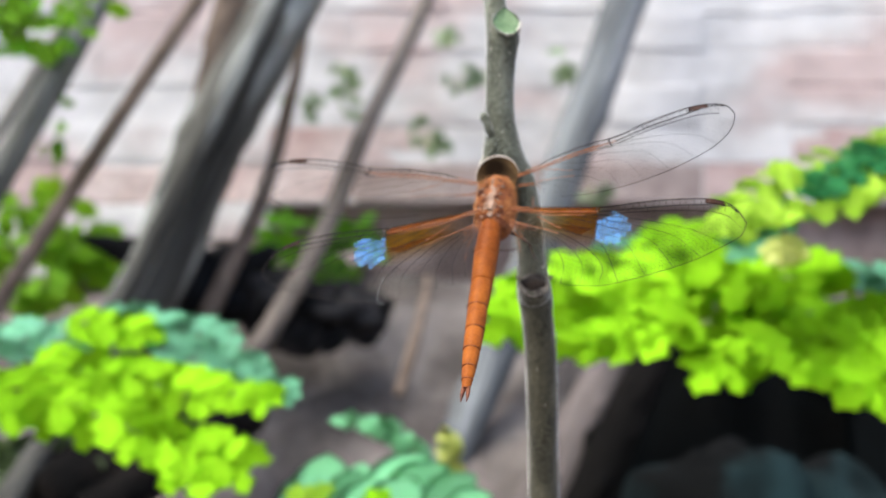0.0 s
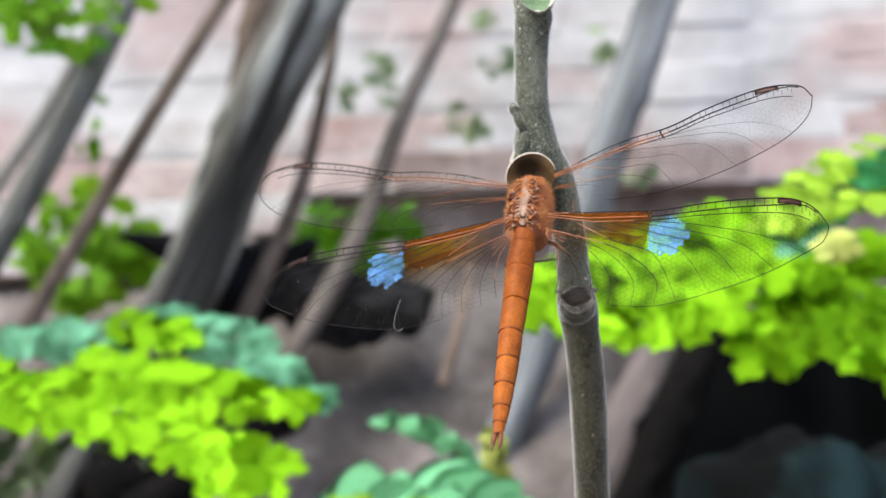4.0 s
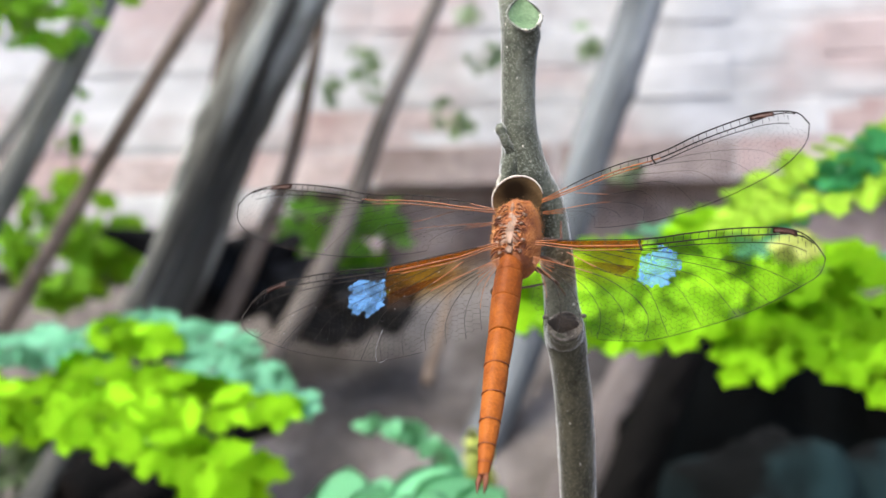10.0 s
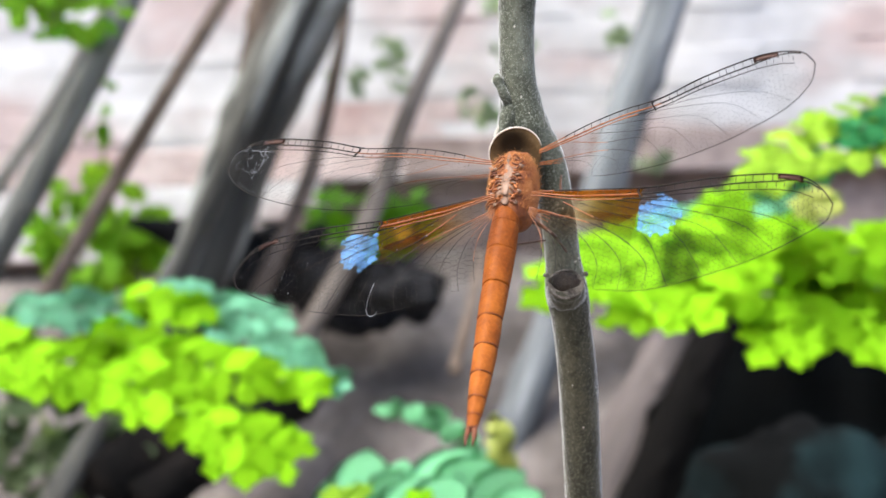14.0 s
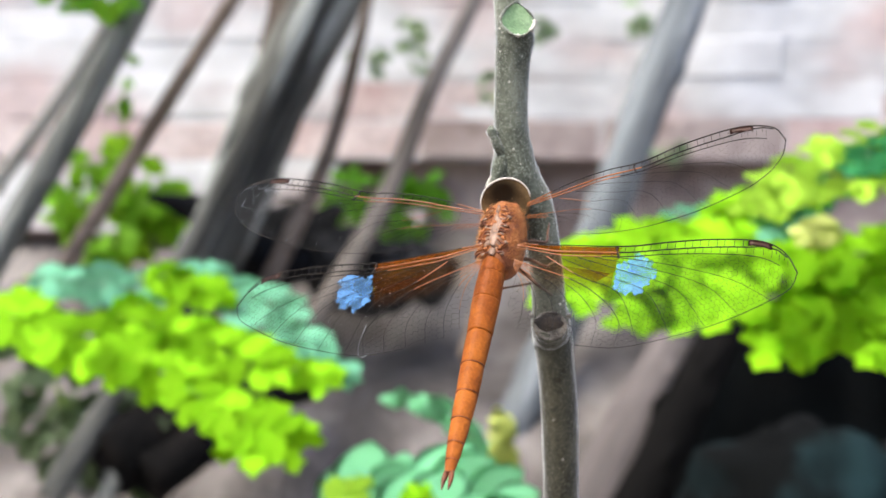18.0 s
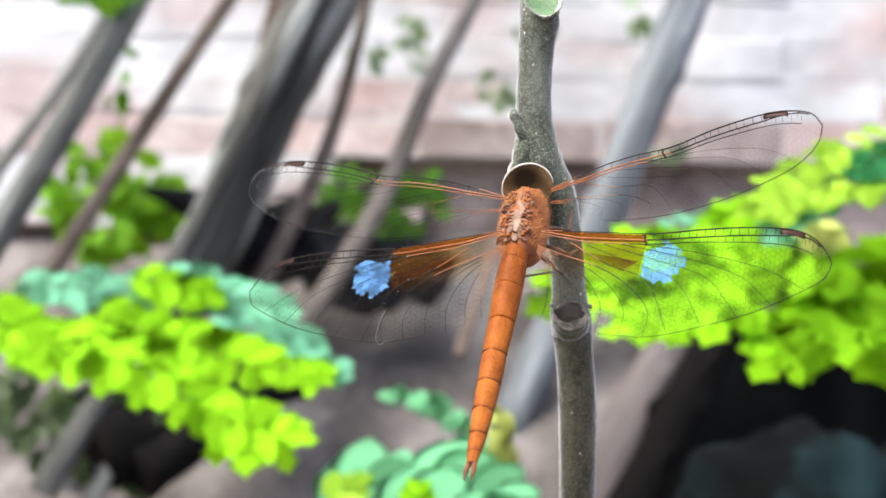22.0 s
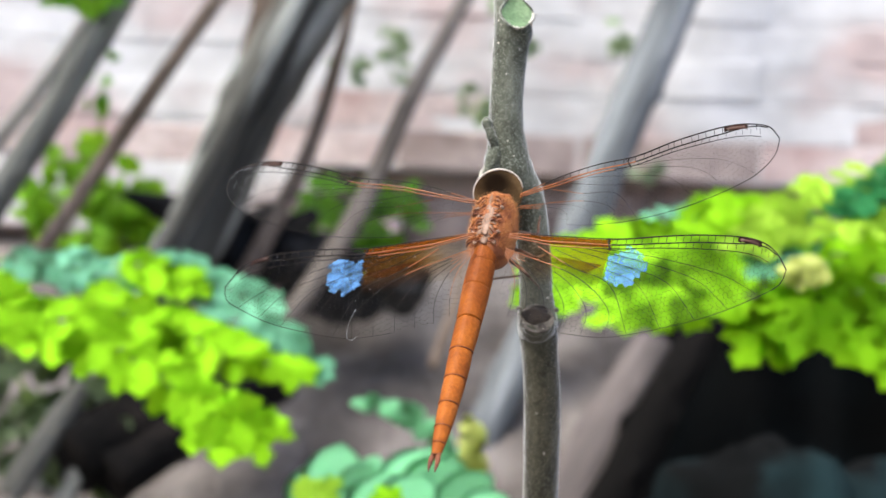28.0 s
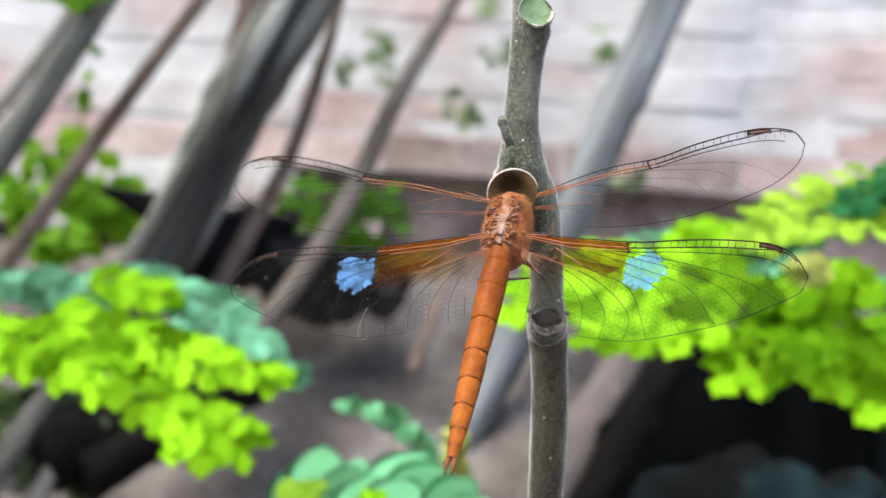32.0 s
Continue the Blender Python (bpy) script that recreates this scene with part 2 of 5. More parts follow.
M = {
    "bark": surface("grey_green_bark", (0.060, 0.064, 0.044), (0.20, 0.212, 0.16), 200, 0.9, 0.8, 0.00022, c=(0.115, 0.122, 0.088), fine=9, stretch=(1, 1, 0.5), spec=0.2, sheen=1.0),
    "cut": surface("fresh_cut_wood", (0.075, 0.14, 0.055), (0.18, 0.28, 0.135), 300, 0.6, 0.3, 0.0003),
    "rim": surface("pale_torn_bark", (0.40, 0.37, 0.30), (0.62, 0.59, 0.50), 400, 0.7, 0.4, 0.0003),
    "scar": surface("weathered_scar", (0.05, 0.04, 0.03), (0.30, 0.26, 0.21), 420, 0.8, 0.6, 0.0004),
    "stub_rim": surface("dark_scar_rim", (0.02, 0.014, 0.01), (0.07, 0.05, 0.036), 500, 0.8, 0.5, 0.0003),
    "chitin": surface("orange_chitin", (0.20, 0.047, 0.005), (0.345, 0.096, 0.011), 320, 0.55, 0.4, 0.0003, fine=9, spec=0.14),
    "ring": surface("dark_segment_ring", (0.14, 0.035, 0.01), (0.24, 0.06, 0.015), 400, 0.5, 0.2, 0.0001),
    "thorax": surface("brown_orange_thorax", (0.17, 0.045, 0.010), (0.34, 0.11, 0.024), 420, 0.65, 0.5, 0.0004, c=(0.27, 0.08, 0.016), fine=5),
    "sclerite": surface("dark_red_brown_plate", (0.10, 0.026, 0.009), (0.22, 0.065, 0.020), 700, 0.6, 0.4, 0.0002),
    "stripe": surface("pale_tan_stripe", (0.15, 0.080, 0.046), (0.30, 0.18, 0.115), 600, 0.5, 0.3, 0.0002),
    "hair": surface("orange_hair", (0.42, 0.15, 0.035), (0.58, 0.25, 0.08), 500, 0.6, 0.0),
    "fuzz": surface("pale_bark_fuzz", (0.55, 0.55, 0.50), (0.72, 0.72, 0.66), 900, 0.7, 0.0),
    "eye": surface("olive_compound_eye", (0.075, 0.044, 0.018), (0.16, 0.10, 0.046), 380, 0.5, 0.15, 0.0001, spec=0.12),
    # cream of the highlight along the eyes' outline
    "eye_highlight": surface("cream_eye_highlight", (0.60, 0.50, 0.40), (0.80, 0.74, 0.64), 500, 0.35, 0.1, 0.0001),
    # one pale tone for torn membrane and for glints built as shapes
    "wear_glint": surface("pale_wear_and_glints", (0.5, 0.52, 0.54), (0.7, 0.72, 0.74), 900, 0.5, 0.0),
    "leg": surface("dark_leg", (0.05, 0.025, 0.015), (0.14, 0.06, 0.03), 500, 0.4, 0.2, 0.0001),
    "vein": surface("black_brown_vein", (0.008, 0.006, 0.004), (0.020, 0.012, 0.008), 500, 0.45, 0.0, spec=0.18),
    "vein_amber": surface("orange_vein", (0.24, 0.060, 0.008), (0.38, 0.115, 0.016), 500, 0.32, 0.0, spec=0.5),
    "stigma": surface("brown_wing_spot", (0.055, 0.018, 0.010), (0.11, 0.036, 0.018), 500, 0.4, 0.0),
    "membrane": film_sheet("clear_membrane", (0.995, 0.995, 0.99), (0.6, 0.58, 0.55), 0.001, 0.0007, 0.25),
    "amber": film_sheet("amber_membrane", (0.84, 0.56, 0.04), (0.26, 0.07, 0.004), 0.12, 0.0, 0.3, fade=(0.0005, 0.0085)),
    "streak": film_sheet("brown_membrane", (0.66, 0.36, 0.015), (0.10, 0.03, 0.002), 0.22, 0.0, 0.3, fade=(0.003, 0.010)),
    "strip": film_sheet("orange_brown_membrane", (0.62, 0.28, 0.02), (0.22, 0.06, 0.004), 0.36, 0.0, 0.3),
    "milky": film_sheet("milky_blue_membrane", (0.72, 0.90, 1.0), (0.17, 0.40, 0.78), 0.36, 0.0, 0.3, 500.0, None, 0.55, 1.45),
    "leaf_lime": leafy("lime_leaf", (0.275, 0.54, 0.010), (0.33, 0.61, 0.015), (0.50, 0.90, 0.012), 60, 0.75, 0.28),
    # lime leaves that mirror the sky: the reflection is painted as blue-green
    "leaf_sky": leafy("sky_sheen_leaf", (0.17, 0.46, 0.28), (0.25, 0.54, 0.36), (0.30, 0.68, 0.36), 60, 0.4, 0.3),
    "leaf_dark": leafy("mid_green_leaf", (0.09, 0.25, 0.02), (0.18, 0.40, 0.035), (0.28, 0.66, 0.03), 30, 0.5, 0.4),
    "leaf_deep": leafy("deep_green_leaf", (0.03, 0.20, 0.06), (0.06, 0.30, 0.10), (0.08, 0.45, 0.12), 40, 0.4, 0.3),
    "leaf_mid": leafy("fresh_weed_leaf", (0.20, 0.42, 0.035), (0.32, 0.54, 0.06), (0.46, 0.78, 0.05), 30, 0.55, 0.45),
    "leaf_far": leafy("dull_creeper_leaf", (0.32, 0.40, 0.26), (0.42, 0.50, 0.35), (0.44, 0.60, 0.32), 30, 0.6, 0.35),
    # a darker copy of the weed leaf: shade is put into its green
    "leaf_shade": leafy("shaded_weed_leaf", (0.09, 0.13, 0.06), (0.20, 0.25, 0.14), (0.16, 0.26, 0.08), 30, 0.6, 0.3),
    "leaf_fresh": leafy("fresh_yellow_green_leaf", (0.38, 0.60, 0.05), (0.46, 0.66, 0.08), (0.62, 0.86, 0.09), 60, 0.7, 0.3),
    "leaf_mint": leafy("pale_mint_leaf", (0.19, 0.51, 0.26), (0.27, 0.58, 0.34), (0.32, 0.72, 0.34), 60, 0.5, 0.3),
    "leaf_pale": leafy("pale_yellow_leaf", (0.50, 0.55, 0.16), (0.62, 0.62, 0.25), (0.7, 0.8, 0.2), 60, 0.5, 0.4),
    "stalk": surface("green_stalk", (0.16, 0.26, 0.05), (0.28, 0.38, 0.09), 200, 0.5, 0.2, 0.0003),
    "pole_grey": surface("grey_weathered_pole", (0.16, 0.15, 0.13), (0.42, 0.41, 0.38), 34, 0.85, 0.6, 0.004, c=(0.27, 0.26, 0.23), stretch=(1, 1, 0.07)),
    "pole_mid": surface("grey_brown_pole", (0.10, 0.102, 0.088), (0.40, 0.41, 0.38), 34, 0.85, 0.6, 0.004, c=(0.21, 0.215, 0.195), stretch=(1, 1, 0.07)),
    "pole_dark": surface("dark_bark_pole", (0.035, 0.034, 0.028), (0.20, 0.20, 0.175), 30, 0.9, 0.7, 0.005, c=(0.09, 0.088, 0.075), stretch=(1, 1, 0.07)),
    "pole_umber": surface("dull_umber_pole", (0.055, 0.046, 0.042), (0.135, 0.113, 0.106), 30, 0.9, 0.7, 0.005, stretch=(1, 1, 0.07)),
    "pole_blue": surface("blue_grey_pole", (0.10, 0.11, 0.115), (0.34, 0.36, 0.37), 34, 0.85, 0.6, 0.004, c=(0.19, 0.205, 0.21), stretch=(1, 1, 0.07)),
    "pole_tan": surface("pale_tan_stick", (0.11, 0.09, 0.072), (0.26, 0.22, 0.185), 18, 0.85, 0.6, 0.003, stretch=(1, 1, 0.3)),
    # dark pole; part of the leaves' shade is put into its tone
    "pole_black": surface("near_black_pole", (0.0014, 0.0012, 0.001), (0.005, 0.004, 0.0034), 16, 0.9, 0.6, 0.004, spec=0.1, stretch=(1, 1, 0.3)),
    "pole_brown": surface("brown_stick", (0.12, 0.085, 0.06), (0.30, 0.23, 0.18), 18, 0.85, 0.6, 0.003, stretch=(1, 1, 0.3)),
    "brick": surface("whitewashed_brick", (0.52, 0.415, 0.39), (0.70, 0.69, 0.68), 6, 0.9, 0.6, 0.003, c=(0.62, 0.605, 0.585), fine=5, vary=0.03, stretch=(0.7, 1, 1.3), whole=True),
    "brick_red": surface("bare_red_brick", (0.45, 0.32, 0.29), (0.60, 0.50, 0.465), 12, 0.9, 0.6, 0.004, fine=9, vary=0.2),
    # tone between the red bricks and the base below them
    "brick_dull": surface("dull_pink_brick", (0.30, 0.225, 0.20), (0.47, 0.385, 0.35), 9, 0.95, 0.6, 0.004, fine=7),
    "mortar": surface("pale_mortar", (0.52, 0.415, 0.39), (0.70, 0.69, 0.68), 6, 0.95, 0.6, 0.003, c=(0.62, 0.605, 0.585), fine=5, stretch=(0.7, 1, 1.3), whole=True),
    "earth": surface("grey_brown_earth", (0.085, 0.073, 0.065), (0.22, 0.195, 0.178), 13, 0.95, 0.8, 0.01, c=(0.14, 0.121, 0.109), fine=7),
    # darker and browner than the wall above
    "plinth": surface("dark_brown_plinth", (0.17, 0.125, 0.11), (0.42, 0.335, 0.30), 10, 0.95, 0.6, 0.006),
    # shade of the hole under the left leaves, as a near-black colour
    "hole_dark": surface("hole_shade_black", (0.0015, 0.0012, 0.001), (0.010, 0.0075, 0.006), 22, 0.95, 0.8, 0.005, c=(0.004, 0.003, 0.0025), spec=0.15),
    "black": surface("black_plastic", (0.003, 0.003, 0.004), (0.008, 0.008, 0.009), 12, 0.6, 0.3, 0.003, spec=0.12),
    # stand-in for the hollow's floor, its shade put into a near-black base
    "sacking": surface("dim_hollow_floor", (0.0008, 0.001, 0.001), (0.002, 0.0028, 0.0028), 18, 0.9, 0.5, 0.004, spec=0.1, stretch=(1, 1, 0.3)),
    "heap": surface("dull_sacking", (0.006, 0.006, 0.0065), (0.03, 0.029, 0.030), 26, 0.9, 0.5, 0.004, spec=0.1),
    # the hollow's deep shade, put into a near-black colour
    "hollow_sheet": surface("shade_black_sheet", (0.0008, 0.0010, 0.0010), (0.002, 0.0032, 0.0036), 7, 0.7, 0.3, 0.004, spec=0.04),
}


def flecked(m, scale, low, high, colour, share=1.0, along=1.0):
    """Adds small flecks of another colour to a surface."""
    n, l = m.node_tree.nodes, m.node_tree.links
    bsdf = n["Principled BSDF"]
    was = bsdf.inputs["Base Color"].links[0].from_socket
    tc, noi, ease, mix = n.new("ShaderNodeTexCoord"), n.new("ShaderNodeTexNoise"), n.new("ShaderNodeMapRange"), n.new("ShaderNodeMixRGB")
    noi.inputs["Scale"].default_value, noi.inputs["Detail"].default_value = scale, 5
    mp = n.new("ShaderNodeMapping")
    mp.inputs["Scale"].default_value = (1, 1, along)
    l.new(tc.outputs["Object"], mp.inputs["Vector"])
    l.new(mp.outputs["Vector"], noi.inputs["Vector"])
    ease.inputs["From Min"].default_value, ease.inputs["From Max"].default_value = low, high
    ease.inputs["To Max"].default_value = share
    l.new(noi.outputs["Fac"], ease.inputs["Value"])
    l.new(ease.outputs[0], mix.inputs[0])
    l.new(was, mix.inputs[1])
    mix.inputs[2].default_value = (*colour, 1)
    l.new(mix.outputs[0], bsdf.inputs["Base Color"])


M["bark"].node_tree.nodes["Principled BSDF"].inputs["Sheen Roughness"].default_value = 0.35
flecked(M["bark"], 3800, 0.50, 0.66, (0.36, 0.38, 0.31), 0.5)
flecked(M["bark"], 900, 0.58, 0.70, (0.035, 0.036, 0.022), 0.5)


def aged(m, low, high, colour):
    """Older, browner bark lower down: mixed in by height."""
    n, l = m.node_tree.nodes, m.node_tree.links
    bsdf = n["Principled BSDF"]
    was = bsdf.inputs["Base Color"].links[0].from_socket
    tc, sep, ease, mix = n.new("ShaderNodeTexCoord"), n.new("ShaderNodeSeparateXYZ"), n.new("ShaderNodeMapRange"), n.new("ShaderNodeMixRGB")
    l.new(tc.outputs["Object"], sep.inputs[0])
    ease.interpolation_type = "SMOOTHSTEP"
    ease.inputs["From Min"].default_value, ease.inputs["From Max"].default_value = low, high
    ease.inputs["To Min"].default_value, ease.inputs["To Max"].default_value = 1.0, 0.0
    l.new(sep.outputs["Z"], ease.inputs["Value"])
    mix.blend_type = "MULTIPLY"
    l.new(ease.outputs[0], mix.inputs[0])
    l.new(was, mix.inputs[1])
    mix.inputs[2].default_value = (*colour, 1)
    l.new(mix.outputs[0], bsdf.inputs["Base Color"])


# teal streaks paint the faint light on the hollow's floor
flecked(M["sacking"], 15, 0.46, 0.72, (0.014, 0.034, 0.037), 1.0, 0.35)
# pale bark streaks, which also carry the poles' lit faces in their colour
flecked(M["pole_dark"], 26, 0.50, 0.58, (0.40, 0.42, 0.39), 0.8, 0.12)
flecked(M["pole_mid"], 50, 0.48, 0.58, (0.035, 0.036, 0.03), 0.8, 0.10)
flecked(M["pole_blue"], 40, 0.50, 0.60, (0.07, 0.075, 0.075), 0.65, 0.12)
flecked(M["pole_brown"], 40, 0.52, 0.64, (0.05, 0.04, 0.032), 0.5)
aged(M["bark"], 0.486, 0.512, (0.50, 0.44, 0.38))


# ---------------------------------------------------------------- mesh helpers
def part(name, bm, material, parent=None, label="", smooth=True, m=None):
    mesh = bpy.data.meshes.new(name)
    bm.to_mesh(mesh)
    bm.free()
    if smooth:
        for p in mesh.polygons:
            p.use_smooth = True
    mesh.materials.append(M[material])
    ob = new(name, mesh)
    if parent:
        ob.parent = parent
    if m is not None:
        ob.matrix_basis = m
    if label:
        tagged(ob, label)
    return ob


def thing(name, m, label, category, group="", kind=""):
    ob = new(name)
    ob.empty_display_size = 0.01
    ob.matrix_basis = m
    return tagged(ob, label, category, group, kind)


def spline(points, steps):
    """Points on a smooth curve through the given ones (any dimension)."""
    p = [np.array(q, float) for q in points]
    p = [2 * p[0] - p[1], *p, 2 * p[-1] - p[-2]]
    out = []
    for i in range(1, len(p) - 2):
        for k in range(steps):
            t = k / steps
            a, b, c, d = p[i - 1 : i + 3]
            out.append(0.5 * (2 * b + (c - a) * t + (2 * a - 5 * b + 4 * c - d) * t * t + (3 * b - a - 3 * c + d) * t**3))
    return out + [p[-2]]


def tube(bm, line, radii, sides=10, rough=0.0, seed=0, squash=1.0, caps=True):
    """A tube along a line of points, with a radius for each; rough: uneven skin, as a share of the radius."""
    line = [Vector(p[:3]) for p in line]
    rings, ref = [], Vector((0.13, 0.97, 0.2))
    for i, p in enumerate(line):
        ahead = (line[min(i + 1, len(line) - 1)] - line[max(i - 1, 0)]).normalized()
        side = ahead.cross(ref)
        side = (side if side.length > 0.05 else ahead.cross(Vector((1, 0, 0)))).normalized()
        up = side.cross(ahead).normalized()
        r, ring = radii[i] if hasattr(radii, "__len__") else radii, []
        for k in range(sides):
            a = 2 * math.pi * k / sides
            q = side * math.cos(a) + up * (math.sin(a) * squash)
            f = r * (1 + rough * noise.noise(Vector((k * 0.9 % 7 + seed * 3.7, i * 0.33, math.cos(a) * 1.7))))
            ring.append(bm.verts.new(p + q * f))
        rings.append(ring)
    for a, b in zip(rings, rings[1:]):
        for k in range(sides):
            bm.faces.new((a[k], a[(k + 1) % sides], b[(k + 1) % sides], b[k]))
    if caps:
        bm.faces.new(rings[0][::-1])
        bm.faces.new(rings[-1])
    return bm


def blob(bm, centre, size, turn=None, seg=14, rings=9, wob=0.0, seed=0):
    m = Matrix.Translation(centre) @ (turn.to_4x4() if turn else Matrix()) @ Matrix.Diagonal((*size, 1))
    made = bmesh.ops.create_uvsphere(bm, u_segments=seg, v_segments=rings, radius=1.0)
    for v in made["verts"]:
        if wob:
            v.co *= 1 + wob * noise.noise(v.co * 1.6 + Vector((seed * 5.1, 0, seed)))
        v.co = m @ v.co
    return bm


def box(bm, centre, size, turn=None, wob=0.0, seed=0):
    m = Matrix.Translation(centre) @ (turn.to_4x4() if turn else Matrix())
    made = bmesh.ops.create_cube(bm, size=1.0)
    for i, v in enumerate(made["verts"]):
        v.co = Vector([c * s for c, s in zip(v.co, size)])
        if wob:
            v.co += Vector((noise.noise((i, seed, 0.3)), noise.noise((i, seed, 4.3)), noise.noise((i, seed, 8.3)))) * wob
        v.co = m @ v.co
    return bm


# ---------------------------------------------------------------- ground, wall, bank
def ground():
    bm = bmesh.new()
    bmesh.ops.create_grid(bm, x_segments=60, y_segments=60, size=30)
    for v in bm.verts:
        v.co.z = 0.02 * noise.noise(v.co * 0.8)
    ob = part("ground", bm, "earth")
    tagged(ob, "bare grey-brown earth in a yard", "ground", kind="structure")
    # The bank of rubble and soil that climbs to the foot of the wall.
    bm = bmesh.new()
    nx, ny = 90, 40
    grid = [[None] * (ny + 1) for _ in range(nx + 1)]
    for i in range(nx + 1):
        for j in range(ny + 1):
            x, y = -2.0 + 4.0 * i / nx, 0.62 + 0.70 * j / ny
            f = j / ny
            z = 0.02 + 0.44 * f**0.8 + 0.05 * noise.noise((x * 3, y * 3, 0)) * f + 0.02 * noise.noise((x * 14, y * 14, 3))
            grid[i][j] = bm.verts.new((x, y, z))
    for i in range(nx):
        for j in range(ny):
            bm.faces.new((grid[i][j], grid[i + 1][j], grid[i + 1][j + 1], grid[i][j + 1]))
    ob = part("ground_bank", bm, "earth")
    tagged(ob, "sloping bank of grey-brown soil below the wall", "soil bank", kind="structure")


WALL_Y = 1.26


def wall():
    bm = bmesh.new()
    box(bm, (0, WALL_Y + 0.13, 1.404), (8.6, 0.22, 1.692))
    ob = part("wall_north", bm, "mortar", smooth=False)
    tagged(ob, "old whitewashed brick wall with worn pink and red patches", "wall", kind="structure")
    bm = bmesh.new()
    box(bm, (0, WALL_Y + 0.15, 0.3035), (8.6, 0.18, 0.509))
    base = part("wall_base", bm, "plinth", smooth=False)
    tagged(base, "dark brown recessed base of the brick wall", "wall base", kind="structure")
    # three unseen walls, added to close the yard; they also cut the sky's light
    for k, (p, s) in enumerate((((0, -3.2, 1.2), (9.0, 0.2, 2.4)), ((-4.4, -0.9, 1.2), (0.2, 4.8, 2.4)), ((4.4, -0.9, 1.2), (0.2, 4.8, 2.4)))):
        bm = bmesh.new()
        box(bm, p, s)
        tagged(part("wall_" + ("south", "west", "east")[k], bm, "mortar", smooth=False), "plain pale unseen wall added to close the yard", "wall", kind="structure")
    return ob


def bricks(owner):
    """Courses of uneven old bricks, proud of the mortar."""
    meshes = []
    for k in range(7):
        bm = bmesh.new()
        box(bm, (0, 0, 0), (0.2165, 0.05, 0.0465), wob=0.003, seed=k)
        bmesh.ops.bevel(bm, geom=bm.edges[:], offset=0.002, segments=1, affect="EDGES")
        mesh = bpy.data.meshes.new("brick")
        bm.to_mesh(mesh)
        bm.free()
        mesh.materials.append(M["brick_red" if k == 5 else "brick_dull" if k == 6 else "brick"])
        meshes.append(mesh)
    rng = random.Random(4)
    for row in range(-2, 15):
        for col in range(-9, 10):
            x = col * 0.218 + (0.109 if row % 2 else 0) + rng.uniform(-0.006, 0.006)
            z = 0.582 + row * 0.048 + rng.uniform(-0.003, 0.003)
            if row < 0 and x > -0.24 + rng.uniform(-0.1, 0.1):
                continue
            red = x > -0.2 and rng.random() < 0.9 if row == 1 and x < 0.05 else rng.random() < (0.12 if row < 0 else 0.75 if row < 1 else 0.22 if row < 2 else 0.015)
            ob = new("brick", meshes[6] if row == 0 and x > -0.2 and rng.random() < 0.6 else meshes[5] if red else meshes[rng.randrange(5)])
            ob.parent = owner
            ob.matrix_basis = pose(x, WALL_Y + 0.0435 + rng.uniform(-0.001, 0.0005), z, rng.uniform(-0.5, 0.5), rng.uniform(-1, 1), rng.uniform(-0.5, 0.5))


ground()
north = wall()


# ---------------------------------------------------------------- leaning poles
def pole(name, line, radii, material, label, seed):
    """A leaning pole, uneven and knotty; its own z runs along it, so that the grain does too."""
    base = Vector(line[0])
    turn = (Vector(line[-1]) - base).to_track_quat("Z", "Y").to_matrix()
    ob = thing(name, Matrix.Translation(base) @ turn.to_4x4(), label, "tree pole" if name == "leaning_pole" else "stick", "leaning poles before the wall")
    back = turn.transposed()
    pts = [np.array([*(back @ (Vector(p) - base)), r]) for p, r in zip(line, radii)]
    fine = spline(pts, 9)
    bm = bmesh.new()
    tube(bm, fine, [p[3] for p in fine], 18, 0.10, seed)
    part("stem", bm, material, ob)
    rng = random.Random(seed)
    for k in range(4):
        p = fine[rng.randrange(4, len(fine) - 2)]
        a = rng.uniform(0, 6.28)
        bm = bmesh.new()
        blob(bm, Vector(p[:3]) + Vector((math.cos(a), math.sin(a), 0)) * p[3] * 0.8, (p[3] * 0.35, p[3] * 0.35, p[3] * 0.8), None, 8, 6, 0.3, k)
        part("knot", bm, material, ob)
    if radii[0] > 0.018:
        # long loose strips of bark
        for k in range(7):
            i = rng.randrange(3, len(fine) - 8)
            a, n = rng.uniform(0, 6.28), rng.randrange(4, 8)
            strip = [Vector(q[:3]) + Vector((math.cos(a + 0.05 * j), math.sin(a + 0.05 * j), 0)) * q[3] * (0.99 + 0.05 * math.sin(j)) for j, q in enumerate(fine[i : i + n])]
            bm = bmesh.new()
            tube(bm, strip, [radii[0] * (0.05 + 0.10 * math.sin(math.pi * (j + 0.5) / n)) for j in range(n)], 7, 0.4, seed + k, 0.5)
            part("bark_strip", bm, material, ob)
    return ob


